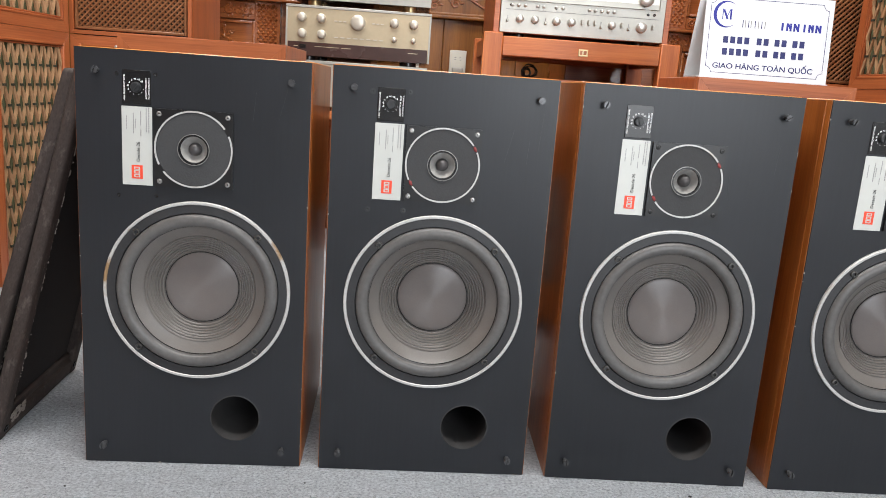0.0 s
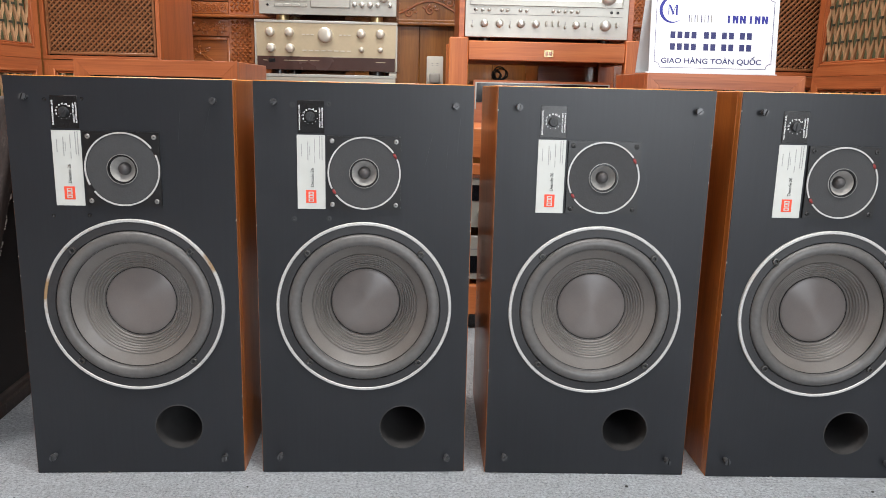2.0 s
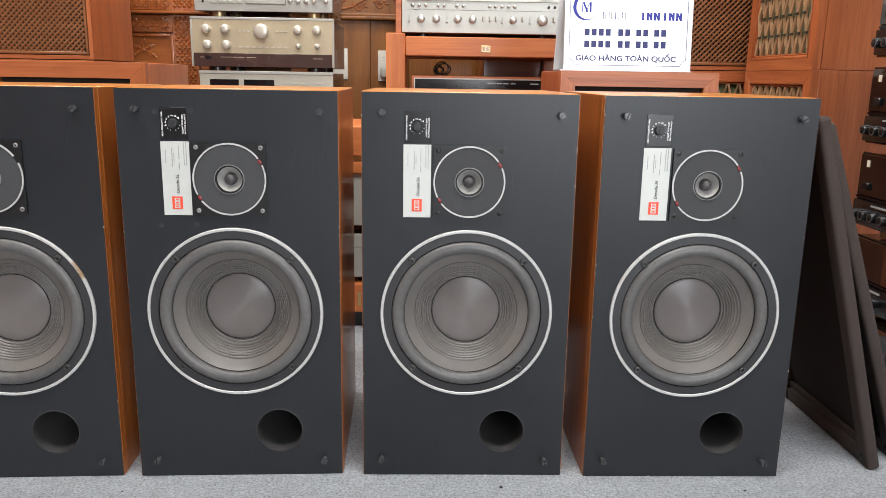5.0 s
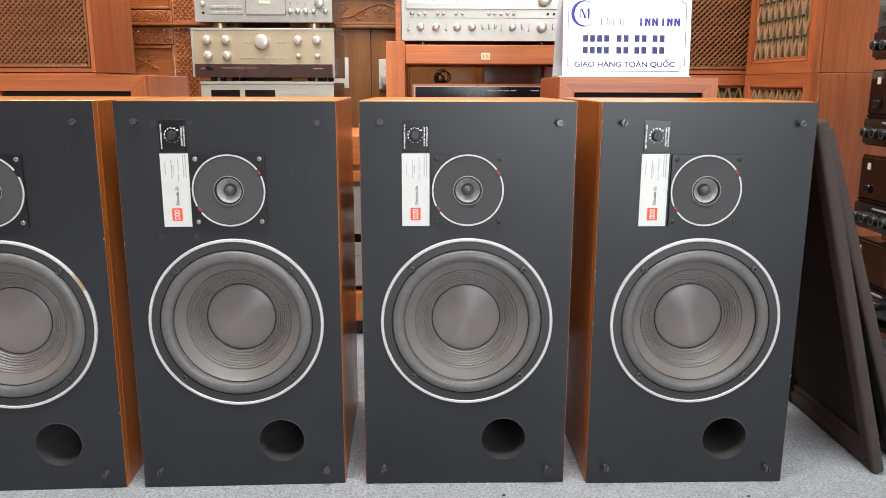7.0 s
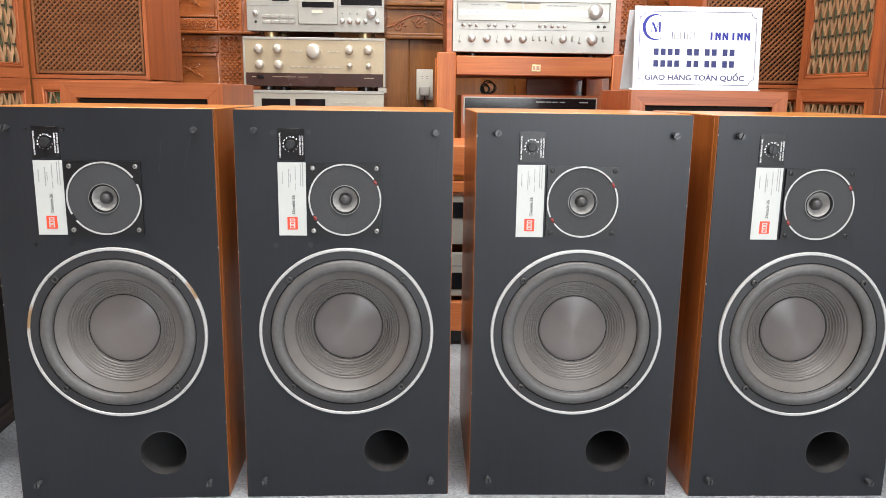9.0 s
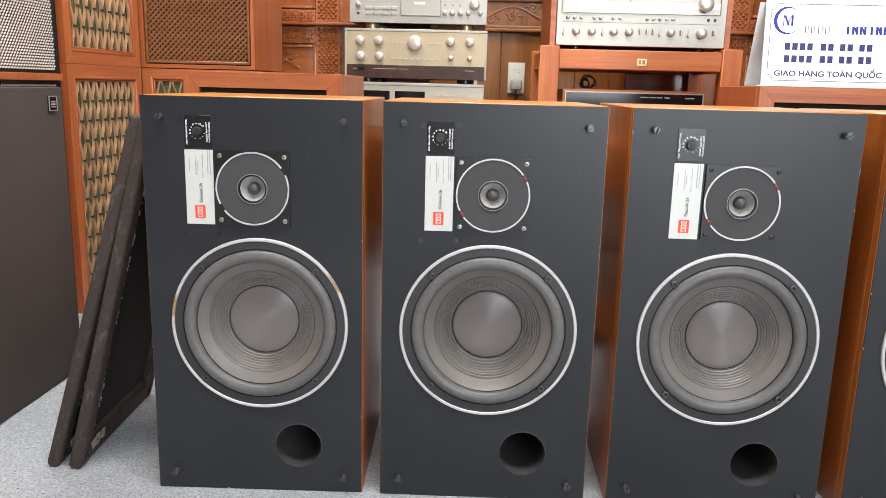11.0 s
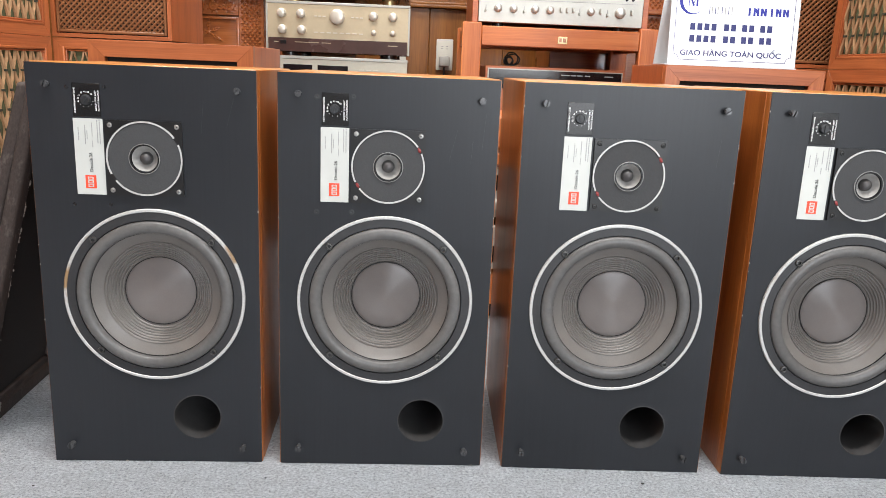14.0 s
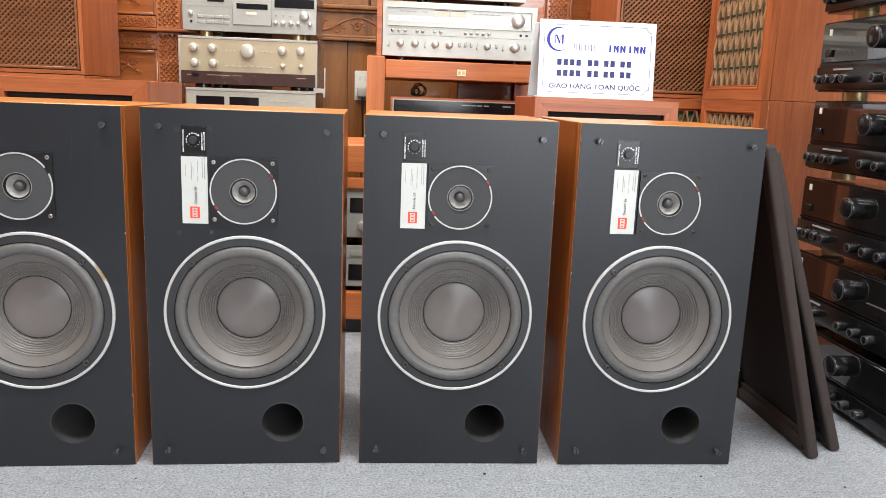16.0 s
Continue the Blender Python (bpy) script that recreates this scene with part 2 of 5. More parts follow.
def worn_frame():
    """Brown flocked board with the pale core showing in worn patches."""
    m, nt, b = material("worn_brown_grille_frame", 0.85)
    v = coords(nt, (1, 1, 0.45))
    n1, n2, n3 = noise_tex(nt, v, 70, 5, 0.7), noise_tex(nt, v, 9, 4), noise_tex(nt, v, 400, 2)
    c = ramp(nt, n3, [(0.3, (0.026, 0.018, 0.015)), (0.7, (0.046, 0.032, 0.027))])
    c = mix(nt, ramp(nt, n1, [(0.55, (0, 0, 0)), (0.70, (0.55, 0.55, 0.55))]), c, (0.13, 0.105, 0.095))
    c = mix(nt, ramp(nt, n2, [(0.58, (0, 0, 0)), (0.75, (0.35, 0.35, 0.35))]), c, (0.10, 0.075, 0.065))
    nt.links.new(c, b.inputs["Base Color"])
    bump(nt, b, n1, 0.5, 0.0015)
    return m


FRAME_WORN = worn_frame()
GLUE = plain("torn_grey_glue", (0.30, 0.27, 0.24), 0.8, vary=0.4, scale=200)
GREEN_CLOTH = plain("olive_green_backing_cloth", (0.115, 0.125, 0.062), 0.9, vary=0.2, scale=300)
DARK_CLOTH = plain("dark_brown_backing_cloth", (0.02, 0.012, 0.008), 0.9)
MESH_WHITE = plain("cream_woven_grille_thread", (0.66, 0.58, 0.51), 0.7, vary=0.2, scale=200)
CARD = plain("white_laminated_card", (0.80, 0.83, 0.87), 0.25, coat=0.3, vary=0.02)
BLUE = plain("blue_print", (0.015, 0.022, 0.30), 0.5, vary=0.05)
NAVY = plain("navy_print", (0.02, 0.025, 0.14), 0.5, vary=0.05)
ACRYLIC = plain("clear_acrylic_edge", (0.66, 0.68, 0.70), 0.15, coat=0.5, vary=0.04)
OUTLET = plain("ivory_outlet_plastic", (0.66, 0.65, 0.58), 0.4, vary=0.05)
CABLE = plain("black_rubber_cable", (0.012, 0.012, 0.012), 0.5)
PLASTER = plain("off_white_plaster", (0.46, 0.43, 0.39), 0.9, vary=0.05, scale=8, bumpy=0.1)
CEILING = plain("white_ceiling_paint", (0.8, 0.8, 0.78), 0.9, vary=0.04, scale=5)


# ---- mesh helpers ----
def box(bm, x0, x1, y0, y1, z0, z1, bevel=0.0, seg=1):
    m = Matrix.LocRotScale(((x0 + x1) / 2, (y0 + y1) / 2, (z0 + z1) / 2), None, (x1 - x0, y1 - y0, z1 - z0))
    vs = bmesh.ops.create_cube(bm, size=1, matrix=m)["verts"]
    if bevel:
        es = list({e for v in vs for e in v.link_edges})
        bmesh.ops.bevel(bm, geom=es, offset=bevel, segments=seg, affect="EDGES", profile=0.5)


def boxed(*args, **kw):
    bm = bmesh.new()
    box(bm, *args, **kw)
    return bm


def lathe(bm, profile, cx=0.0, cz=0.0, n=64, cy=0.0):
    """A surface turned about an axis along y; profile is rows of radius and y."""
    rings = []
    for r, y in profile:
        if r < 1e-6:
            rings.append([bm.verts.new((cx, cy + y, cz))])
        else:
            rings.append([bm.verts.new((cx + r * math.cos(2 * math.pi * i / n), cy + y, cz + r * math.sin(2 * math.pi * i / n))) for i in range(n)])
    for a, b in zip(rings, rings[1:]):
        for i in range(n):
            j = (i + 1) % n
            if len(a) == 1:
                f = bm.faces.new((a[0], b[j], b[i]))
            elif len(b) == 1:
                f = bm.faces.new((a[i], a[j], b[0]))
            else:
                f = bm.faces.new((a[i], a[j], b[j], b[i]))
            f.smooth = True
    return rings


def turned(profile, cx=0.0, cz=0.0, n=64, cy=0.0):
    bm = bmesh.new()
    lathe(bm, profile, cx, cz, n, cy)
    return bm


def tube(bm, pts, r0, r1=None, n=6):
    """A round rod along a line of points, tapering from r0 to r1."""
    r1 = r0 if r1 is None else r1
    pts = [Vector(p) for p in pts]
    rings = []
    for k, p in enumerate(pts):
        d = (pts[min(k + 1, len(pts) - 1)] - pts[max(k - 1, 0)]).normalized()
        side = d.orthogonal().normalized() if abs(d.y) > 0.95 else d.cross(Vector((0, 1, 0))).normalized()
        up = d.cross(side)
        r = r0 + (r1 - r0) * k / max(1, len(pts) - 1)
        rings.append([bm.verts.new(p + r * (math.cos(2 * math.pi * i / n) * side + math.sin(2 * math.pi * i / n) * up)) for i in range(n)])
    for a, b in zip(rings, rings[1:]):
        for i in range(n):
            bm.faces.new((a[i], a[(i + 1) % n], b[(i + 1) % n], b[i])).smooth = True
    bm.faces.new(rings[0][::-1])
    bm.faces.new(rings[-1])


def lump(bm, x, y, z, rx, ry, rz, turn=0.0, sub=1):
    m = Matrix.Translation((x, y, z)) @ Matrix.Rotation(turn, 4, "Y") @ Matrix.Diagonal((rx, ry, rz, 1))
    for v in bmesh.ops.create_icosphere(bm, subdivisions=sub, radius=1, matrix=m)["verts"]:
        for f in v.link_faces:
            f.smooth = True


def pierced(w, h, holes, y0, y1, x0=0.0, z0=0.0, n=64):
    """A board with round holes (x, z, radius), from y0 at its face to y1 at its back."""
    bm = bmesh.new()
    loops = [[(x0, z0), (x0 + w, z0), (x0 + w, z0 + h), (x0, z0 + h)]]
    for cx, cz, r in holes:
        loops.append([(cx + r * math.cos(2 * math.pi * i / n), cz + r * math.sin(2 * math.pi * i / n)) for i in range(n)])
    edges = []
    for lp in loops:
        vs = [bm.verts.new((x, y0, z)) for x, z in lp]
        edges += [bm.edges.new((vs[i], vs[(i + 1) % len(vs)])) for i in range(len(vs))]
    bmesh.ops.triangle_fill(bm, use_beauty=True, use_dissolve=False, edges=edges)
    faces = list(bm.faces)
    got = bmesh.ops.extrude_face_region(bm, geom=faces)
    for v in got["geom"]:
        if isinstance(v, bmesh.types.BMVert):
            v.co.y = y1
    bmesh.ops.recalc_face_normals(bm, faces=bm.faces)
    return bm


def mesh_of(bm, name, mat):
    me = bpy.data.meshes.new(name)
    bmesh.ops.recalc_face_normals(bm, faces=bm.faces)
    bm.to_mesh(me)
    bm.free()
    me.set_sharp_from_angle(angle=radians(38))
    me.materials.append(mat)
    return me


def part(name, bm, mat, parent, label="", at=None):
    ob = new(name, bm if isinstance(bm, bpy.types.Mesh) else mesh_of(bm, name, mat))
    ob.parent = parent
    if at is not None:
        ob.matrix_basis = at
    return tagged(ob, label) if label else ob


def thing(name, label, category, m=None, group=""):
    ob = new(name)
    ob.empty_display_size = 0.05
    ob.matrix_basis = m or Matrix.Identity(4)
    return tagged(ob, label, category, group)


def solid(name, bm, mat, label, category="", kind="", group=""):
    return tagged(new(name, mesh_of(bm, name, mat)), label, category, group, kind)


def lettering(name, text, size, mat, parent, m, spread=1.0, deep=0.0002, width=None, bold=0.0):
    cu = bpy.data.curves.new(name, "FONT")
    cu.body, cu.size, cu.extrude, cu.align_x, cu.align_y = text, size, deep, "CENTER", "CENTER"
    cu.space_character, cu.offset = spread, bold * size
    ob = bpy.data.objects.new(name, cu)
    scene.collection.objects.link(ob)
    me = bpy.data.meshes.new_from_object(ob.evaluated_get(bpy.context.evaluated_depsgraph_get()))
    bpy.data.objects.remove(ob)
    bpy.data.curves.remove(cu)
    if width:
        xs = [v.co.x for v in me.vertices]
        k = width / (max(xs) - min(xs))
        for v in me.vertices:
            v.co.x *= k
    me.materials.clear()
    me.materials.append(mat)
    return part(name, me, None, parent, "", m)


FACE = Matrix.Rotation(radians(90), 4, "X")            # upright on a face that looks to -y
RISING = FACE @ Matrix.Rotation(radians(90), 4, "Z")   # the same, reading upwards


# ---- the room ----
def room():
    x0, x1, y0, y1, top = -2.6, 3.3, -4.0, 3.5, 3.0
    solid("floor", boxed(x0, x1, y0, y1, -0.1, 0), CARPET, "light grey needle-felt carpet laid over the shop floor", "carpet", "structure")
    solid("ceiling", boxed(x0, x1, y0, y1, top, top + 0.1), CEILING, "plain white painted ceiling over the shop", "ceiling", "structure")
    # west wall is out of view; its dark boards only dim reflections and bounce
    solid("wall_west", boxed(x0 - 0.15, x0, y0, y1, 0, top), PANEL_WOOD, "unseen brown side wall added to keep reflections from the left dark", "wall", "structure")
    solid("wall_east", boxed(x1, x1 + 0.15, y0, y1, 0, top), PLASTER, "off-white plastered side wall of the shop", "wall", "structure")
    bm = boxed(x0, 0.65, y0 - 0.15, y0, 0, top)
    box(bm, 3.25, x1, y0 - 0.15, y0, 0, top)
    box(bm, 0.65, 3.25, y0 - 0.15, y0, 2.8, top)
    box(bm, 0.65, 3.25, y0 - 0.15, y0, 0, 0.3)
    solid("wall_south", bm, PLASTER, "plastered front wall round the wide shop window", "wall", "structure")
    north = solid("wall_north", boxed(x0, x1, y1 + 0.02, y1 + 0.15, 0, top), PANEL_WOOD, "golden brown wood-panelled back wall with carved frieze", "wall", "structure")
    rnd = random.Random(4)
    x = -1.2
    while x < 1.6:
        w = 0.155 + 0.02 * rnd.random()
        part("plank", boxed(x, x + w - 0.0025, y1, y1 + 0.02, 0, 0.885, bevel=0.002), PANEL_WOOD, north)
        x += w
    for z0, z1, d in ((0.885, 0.9, 0.03), (0.9, 0.912, 0.018), (1.012, 1.026, 0.018), (1.026, 1.045, 0.032)):
        part("moulding", boxed(-1.2, 1.6, y1 - d, y1 + 0.02, z0, z1, bevel=0.004, seg=2), PANEL_WOOD, north)
    part("frieze_board", boxed(-1.2, 1.6, y1, y1 + 0.02, 0.912, 1.012), PANEL_WOOD, north)
    for k in range(4):
        part("upper_panel", boxed(-1.2 + 0.7 * k, -0.505 + 0.7 * k, y1 - 0.004, y1 + 0.02, 1.045, 2.2, bevel=0.004), PANEL_WOOD, north)
    for k in range(5):
        bm = bmesh.new()
        vine(bm, -0.62 + 0.34 * k, -0.28 + 0.34 * k, 0.962, y1, 0.03)
        part("carved_vine", bm, CARVED, north)


def vine(bm, x0, x1, zc, y, amp):
    """A carved tendril with curls and leaves, in relief on a face that looks to -y."""
    w = x1 - x0
    tube(bm, [(x0 + w * t / 24, y - 0.003, zc + amp * math.sin(2 * math.pi * t / 24)) for t in range(25)], 0.0048)
    for k, s in ((0.25, -1), (0.5, 1), (0.75, 1), (0.98, -1)):
        cx, cz = x0 + w * k, zc + s * amp * (0.35 if k in (0.25, 0.75) else 0.75)
        tube(bm, [(cx + (0.004 + 0.0010 * i) * math.cos(i * 0.5) * s, y - 0.003, cz + (0.004 + 0.0010 * i) * math.sin(i * 0.5)) for i in range(17)], 0.0028, 0.0042)
        for a in (0.2, 0.9, 1.7, 2.6):
            lump(bm, cx + 0.030 * math.cos(a * s), y - 0.001, cz + 0.020 * math.sin(a), 0.012, 0.005, 0.0045, -a)


def scrollwork(bm, x0, x1, z0, z1, y, seed):
    """Close leafy carving that fills a band, on a face that looks to -y."""
    rnd = random.Random(seed)
    h = z1 - z0
    n = max(2, round((x1 - x0) / (h * 0.95)))
    step = (x1 - x0) / n
    for k in range(n):
        cx, cz, s = x0 + (k + 0.5) * step, (z0 + z1) / 2, 1 if k % 2 else -1
        tube(bm, [(cx + s * (0.10 + 0.020 * i) * h * math.cos(i * 0.55), y - 0.002, cz + (0.10 + 0.020 * i) * h * math.sin(i * 0.55)) for i in range(15)], 0.0022, 0.0034)
        lump(bm, cx, y, cz, 0.11 * h, 0.005, 0.11 * h)
        for i in range(9):
            a = 2 * math.pi * i / 9 + 0.3 * rnd.random()
            q = h * (0.36 + 0.07 * rnd.random())
            lump(bm, cx + q * math.cos(a) * step / h, y, cz + q * math.sin(a), 0.15 * h, 0.0055, 0.065 * h, -a + rnd.uniform(-0.5, 0.5))


def studs(bm, x0, x1, z0, z1, y, dx=0.0185, dz=0.0200):
    """Rows of small carved pyramids set diamond-wise, on a face that looks to -y."""
    row, z = 0, z0 + dz / 2
    while z < z1 - dz / 3:
        x = x0 + dx / 2 + (dx / 2 if row % 2 else 0)
        while x < x1 - dx / 3:
            tip = bm.verts.new((x, y - 0.0075, z))
            q = [bm.verts.new((x + a, y + 0.0005, z + b)) for a, b in ((-dx * 0.46, 0), (0, -dz * 0.46), (dx * 0.46, 0), (0, dz * 0.46))]
            for i in range(4):
                bm.faces.new((q[i], q[(i + 1) % 4], tip))
            x += dx
        z += dz / 2
        row += 1


room()


# ---- the four large loudspeakers ----
K = 1.01
SW, SH, SD = 0.324 * K, 0.615 * K, 0.34
WX, WZ = 0.1625 * K, 0.2755 * K
TX, TZ = 0.1622 * K, 0.483 * K
PX, PZ = 0.2235 * K, 0.078 * K
shared = {}


def keep(key, make, mat):
    if key not in shared:
        shared[key] = mesh_of(make(), key, mat)
    return shared[key]


def cone_profile():
    rows = []
    for i in range(121):
        r = 0.0985 - (0.0985 - 0.054) * i / 120
        y = 0.003 + 0.031 * ((0.0985 - r) / 0.0445) ** 0.9
        if 0.0560 < r < 0.0815:
            y += 0.0030 * (abs(math.sin((r - 0.0560) / 0.0255 * math.pi * 7)) ** 0.45 - 0.85)
        rows.append((r, y))
    return rows


def screw(r=0.0038):
    bm = turned([(r, 0.0), (r, -0.0012), (r * 0.75, -0.0024), (r * 0.35, -0.0026), (r * 0.3, -0.0012), (0, -0.0012)], n=14)
    return bm


def socket_screw():
    """A round-headed screw with a deep socket and a rim worn bright."""
    r = 0.0054
    return turned([(r, 0.0), (r, -0.0016), (r * 0.86, -0.0030), (r * 0.62, -0.0033), (r * 0.5, -0.0030), (r * 0.44, 0.0006), (0, 0.0006)], n=16)


def peg():
    """A round stud whose head is split by a screwdriver slot."""
    bm = turned([(0.0036, 0.0), (0.0036, -0.006), (0.0050, -0.0068), (0.0052, -0.0095), (0.0048, -0.0105), (0, -0.0105)], n=18)
    for s in (-1, 1):
        for ya, yb, r in ((-0.0104, -0.0138, 0.0049), (-0.0138, -0.0148, 0.0042)):
            rim = [(s * 0.0011, -r * 0.97)] + [(s * r * math.cos(a), r * math.sin(a)) for a in [radians(-66 + 22 * i) for i in range(7)]] + [(s * 0.0011, r * 0.97)]
            lo, hi = [bm.verts.new((x, ya, z)) for x, z in rim], [bm.verts.new((x, yb, z)) for x, z in rim]
            bm.faces.new(lo)
            bm.faces.new(hi[::-1])
            for i in range(len(rim)):
                j = (i + 1) % len(rim)
                bm.faces.new((lo[i], hi[i], hi[j], lo[j]))
    return bm


def ring_gap(r0, r1, a0, a1, y0, y1, n=60):
    """Part of a flat ring between two angles."""
    bm = bmesh.new()
    rows = []
    for i in range(n + 1):
        a = radians(a0 + (a1 - a0) * i / n)
        rows.append([bm.verts.new((r * math.cos(a), y, r * math.sin(a))) for r, y in ((r1, y1), (r1, y0), (r0, y0), (r0, y1))])
    for p, q in zip(rows, rows[1:]):
        for k in range(4):
            bm.faces.new((p[k], p[(k + 1) % 4], q[(k + 1) % 4], q[k]))
    bm.faces.new(rows[0])
    bm.faces.new(rows[-1][::-1])
    return bm


def loudspeaker(x, y, yaw, label, knob_turn, rusty, holes, seal, deep, screws, aside=0.0):
    T = Matrix.Translation
    sp = thing("loudspeaker", label, "loudspeaker", pose(x, y, 0, 0, 0, yaw), "four large loudspeakers in a row")
    # walnut case: top and bottom between the sides, a back, and an open front that takes the baffle
    t = 0.019
    part("side_panel", boxed(0, t, 0.016, SD, 0, SH - 0.0005, bevel=0.0012), WALNUT_SHADED, sp)
    part("side_panel", boxed(SW - t, SW, 0.016, SD, 0, SH - 0.0005, bevel=0.0012), WALNUT_SHADED, sp)
    part("top_panel", boxed(0.0004, SW - 0.0004, 0.016, SD - 0.0005, SH - t, SH, bevel=0.0012), WALNUT_LIT, sp)
    part("bottom_panel", boxed(t, SW - t, 0.016, SD, 0.0008, t), WALNUT_LIT, sp)
    part("back_panel", boxed(t, SW - t, SD - 0.018, SD - 0.002, t, SH - t), BLACK, sp)
    part("baffle", keep("baffle", lambda: pierced(SW - 0.003, SH - 0.002, [(WX + 0.0025, WZ, 0.1192), (TX, TZ, 0.026), (PX, PZ, 0.0362)], 0.0, 0.0155, 0.0015, 0.0006), BAFFLE), None, sp, "matt black painted front board")
    for zx in (0.0004, SW - 0.0019):
        part("edge_strip", boxed(zx, zx + 0.0015, 0.002, 0.0162, 0.001, SH - 0.001), WALNUT_SHADED, sp)
    part("port_tube", keep("port_tube", lambda: turned([(0.0378, -0.0006), (0.0362, -0.001), (0.0352, 0.002), (0.0350, 0.2), (0, 0.2)], n=48), VOID), None, sp, "dark cardboard reflex port", T((PX, 0, PZ)))
    for px, pz, a in ((0.032, 0.5846, 20), (0.2962, 0.5838, 55), (0.0305, 0.0315, 0), (0.2945, 0.0285, 10)):
        part("peg", keep("peg", peg, PEG), None, sp, "", T((px * K, 0, pz * K)) @ Matrix.Rotation(radians(a), 4, "Y"))
    # level control
    cp = part("control_plate", boxed(0, 0.0392, -0.0012, 0, 0, 0.0470, bevel=0.0004), BLACK, sp, "black level control plate", T((0.0647 * K, 0, 0.5408 * K)))
    part("knob", keep("level_knob", level_knob, FRAME_BLACK), None, cp, "", T((0.0190, -0.001, 0.0236)) @ Matrix.Rotation(radians(knob_turn), 4, "Y"))
    lettering("lettering", "HIGH FREQUENCY LEVEL", 0.0029, WHITE_INK, cp, T((0.0032, -0.0014, 0.0225)) @ RISING, width=0.036, bold=0.02)
    lettering("lettering", "ADJUST FOR BEST", 0.0029, WHITE_INK, cp, T((0.0328, -0.0014, 0.0225)) @ RISING, width=0.029, bold=0.02)
    lettering("lettering", "PLAYING BALANCE", 0.0029, WHITE_INK, cp, T((0.0366, -0.0014, 0.0225)) @ RISING, width=0.029, bold=0.02)
    for k, mark in enumerate(("-3", "-2", "-1", "0", "+1", "+2", "+3")):
        a = radians(196 - 25 * k)
        lettering("scale_mark", mark, 0.0035, WHITE_INK, cp, T((0.0190 + 0.0112 * math.cos(a), -0.0014, 0.0236 + 0.0112 * math.sin(a))) @ FACE, bold=0.04)
    for a in (222, 250, 290, 318, 345):
        part("scale_dot", boxed(-0.0005, 0.0005, -0.0016, -0.0012, -0.0005, 0.0005), WHITE_INK, cp, "", T((0.0190 + 0.0105 * math.cos(radians(a)), 0, 0.0236 + 0.0105 * math.sin(radians(a)))))
    # foil label
    lab = part("label_plate", boxed(0, 0.0418, -0.0007, 0, 0, 0.1108, bevel=0.0002), LABEL, sp, "silver-white foil label with black print", T((0.0632 * K, 0, 0.4282 * K)))
    part("logo", boxed(0.0128, 0.0282, -0.0011, -0.0006, 0.0092, 0.0285), RED, lab, "small orange-red square mark")
    for k, (a, b) in enumerate(((0.0112, 0.0158), (0.0166, 0.0212), (0.0220, 0.0262))):
        part("logo_stroke", boxed(0.0165, 0.0245, -0.0014, -0.001, a, b), LABEL, lab)
        part("logo_stroke", boxed(0.0182, 0.0228, -0.0016, -0.0013, a + 0.0012, b - 0.0012), RED, lab)
    lettering("lettering", "Decade 26", 0.0066, INK, lab, T((0.0226, -0.0010, 0.0475)) @ RISING, width=0.0275)
    for xx, zz, ln, wd in ((0.0068, 0.0875, 0.017, 0.0011), (0.0162, 0.087, 0.027, 0.0012), (0.0190, 0.087, 0.012, 0.0011), (0.0262, 0.074, 0.008, 0.0011),
                           (0.0262, 0.094, 0.018, 0.0011), (0.0338, 0.091, 0.030, 0.0012), (0.0372, 0.091, 0.033, 0.0012)):
        bm = bmesh.new()
        z = zz - ln / 2
        rnd = random.Random(int(xx * 1e5))
        while z < zz + ln / 2:
            s = 0.0012 + 0.0022 * rnd.random()
            box(bm, xx - wd / 2, xx + wd / 2, -0.0010, -0.0006, z, z + s)
            z += s + 0.0007
        part("print_line", bm, GREY_INK, lab)
    # tweeter
    tw = part("tweeter", keep("tweeter_plate", tweeter_plate, PLATE), None, sp, "square black cone tweeter", T((TX, 0, TZ)))
    part("felt_face", keep("felt_face", lambda: turned([(0.0515, -0.0042), (0.0515, -0.0046), (0.0215, -0.0046), (0.0205, -0.003)], n=72), FELT), None, tw)
    ring = keep("tweeter_ring", lambda: ring_halves(), RING)
    part("trim_ring", ring, None, tw, "thin white aluminium ring")
    if seal:
        part("lacquer_seal", keep("seal", lambda: seal_mesh(), RED_WAX), None, tw, "red lacquer dab", Matrix.Rotation(radians(-30), 4, "Y") @ T((0.0528, -0.005, 0)))
        part("lacquer_seal", keep("seal", lambda: seal_mesh(), RED_WAX), None, tw, "red lacquer dab", Matrix.Rotation(radians(-212), 4, "Y") @ T((0.0528, -0.005, 0)))
    part("cone", keep("tweeter_cone", lambda: turned([(0.0188, -0.0030), (0.0180, -0.0028), (0.0172, -0.001), (0.0095, 0.0065)], n=48), TWEET), None, tw, "pale grey paper tweeter cone")
    part("dome", keep("tweeter_dome", lambda: turned([(0.0098, 0.0075)] + [(0.0092 * math.cos(a * math.pi / 16), 0.004 - 0.0085 * math.sin(a * math.pi / 16)) for a in range(9)], n=32), DOME), None, tw)
    part("rim", keep("tweeter_rim", lambda: turned([(0.0222, -0.0045), (0.0220, -0.0058), (0.0192, -0.0058), (0.0184, -0.0026)], n=48), BLACK), None, tw)
    part("rim_edge", keep("tweeter_rim_edge", lambda: turned([(0.0223, -0.0047), (0.0223, -0.0061), (0.0214, -0.0062), (0.0212, -0.0056)], n=48), RIM_WEAR), None, tw, "thin worn grey edge")
    for sx in (-0.0475, 0.0475):
        for sz in (-0.0475, 0.0475):
            part("screw", keep("screw_" + screws.name, screw, screws), None, tw, "", T((sx, -0.003, sz)))
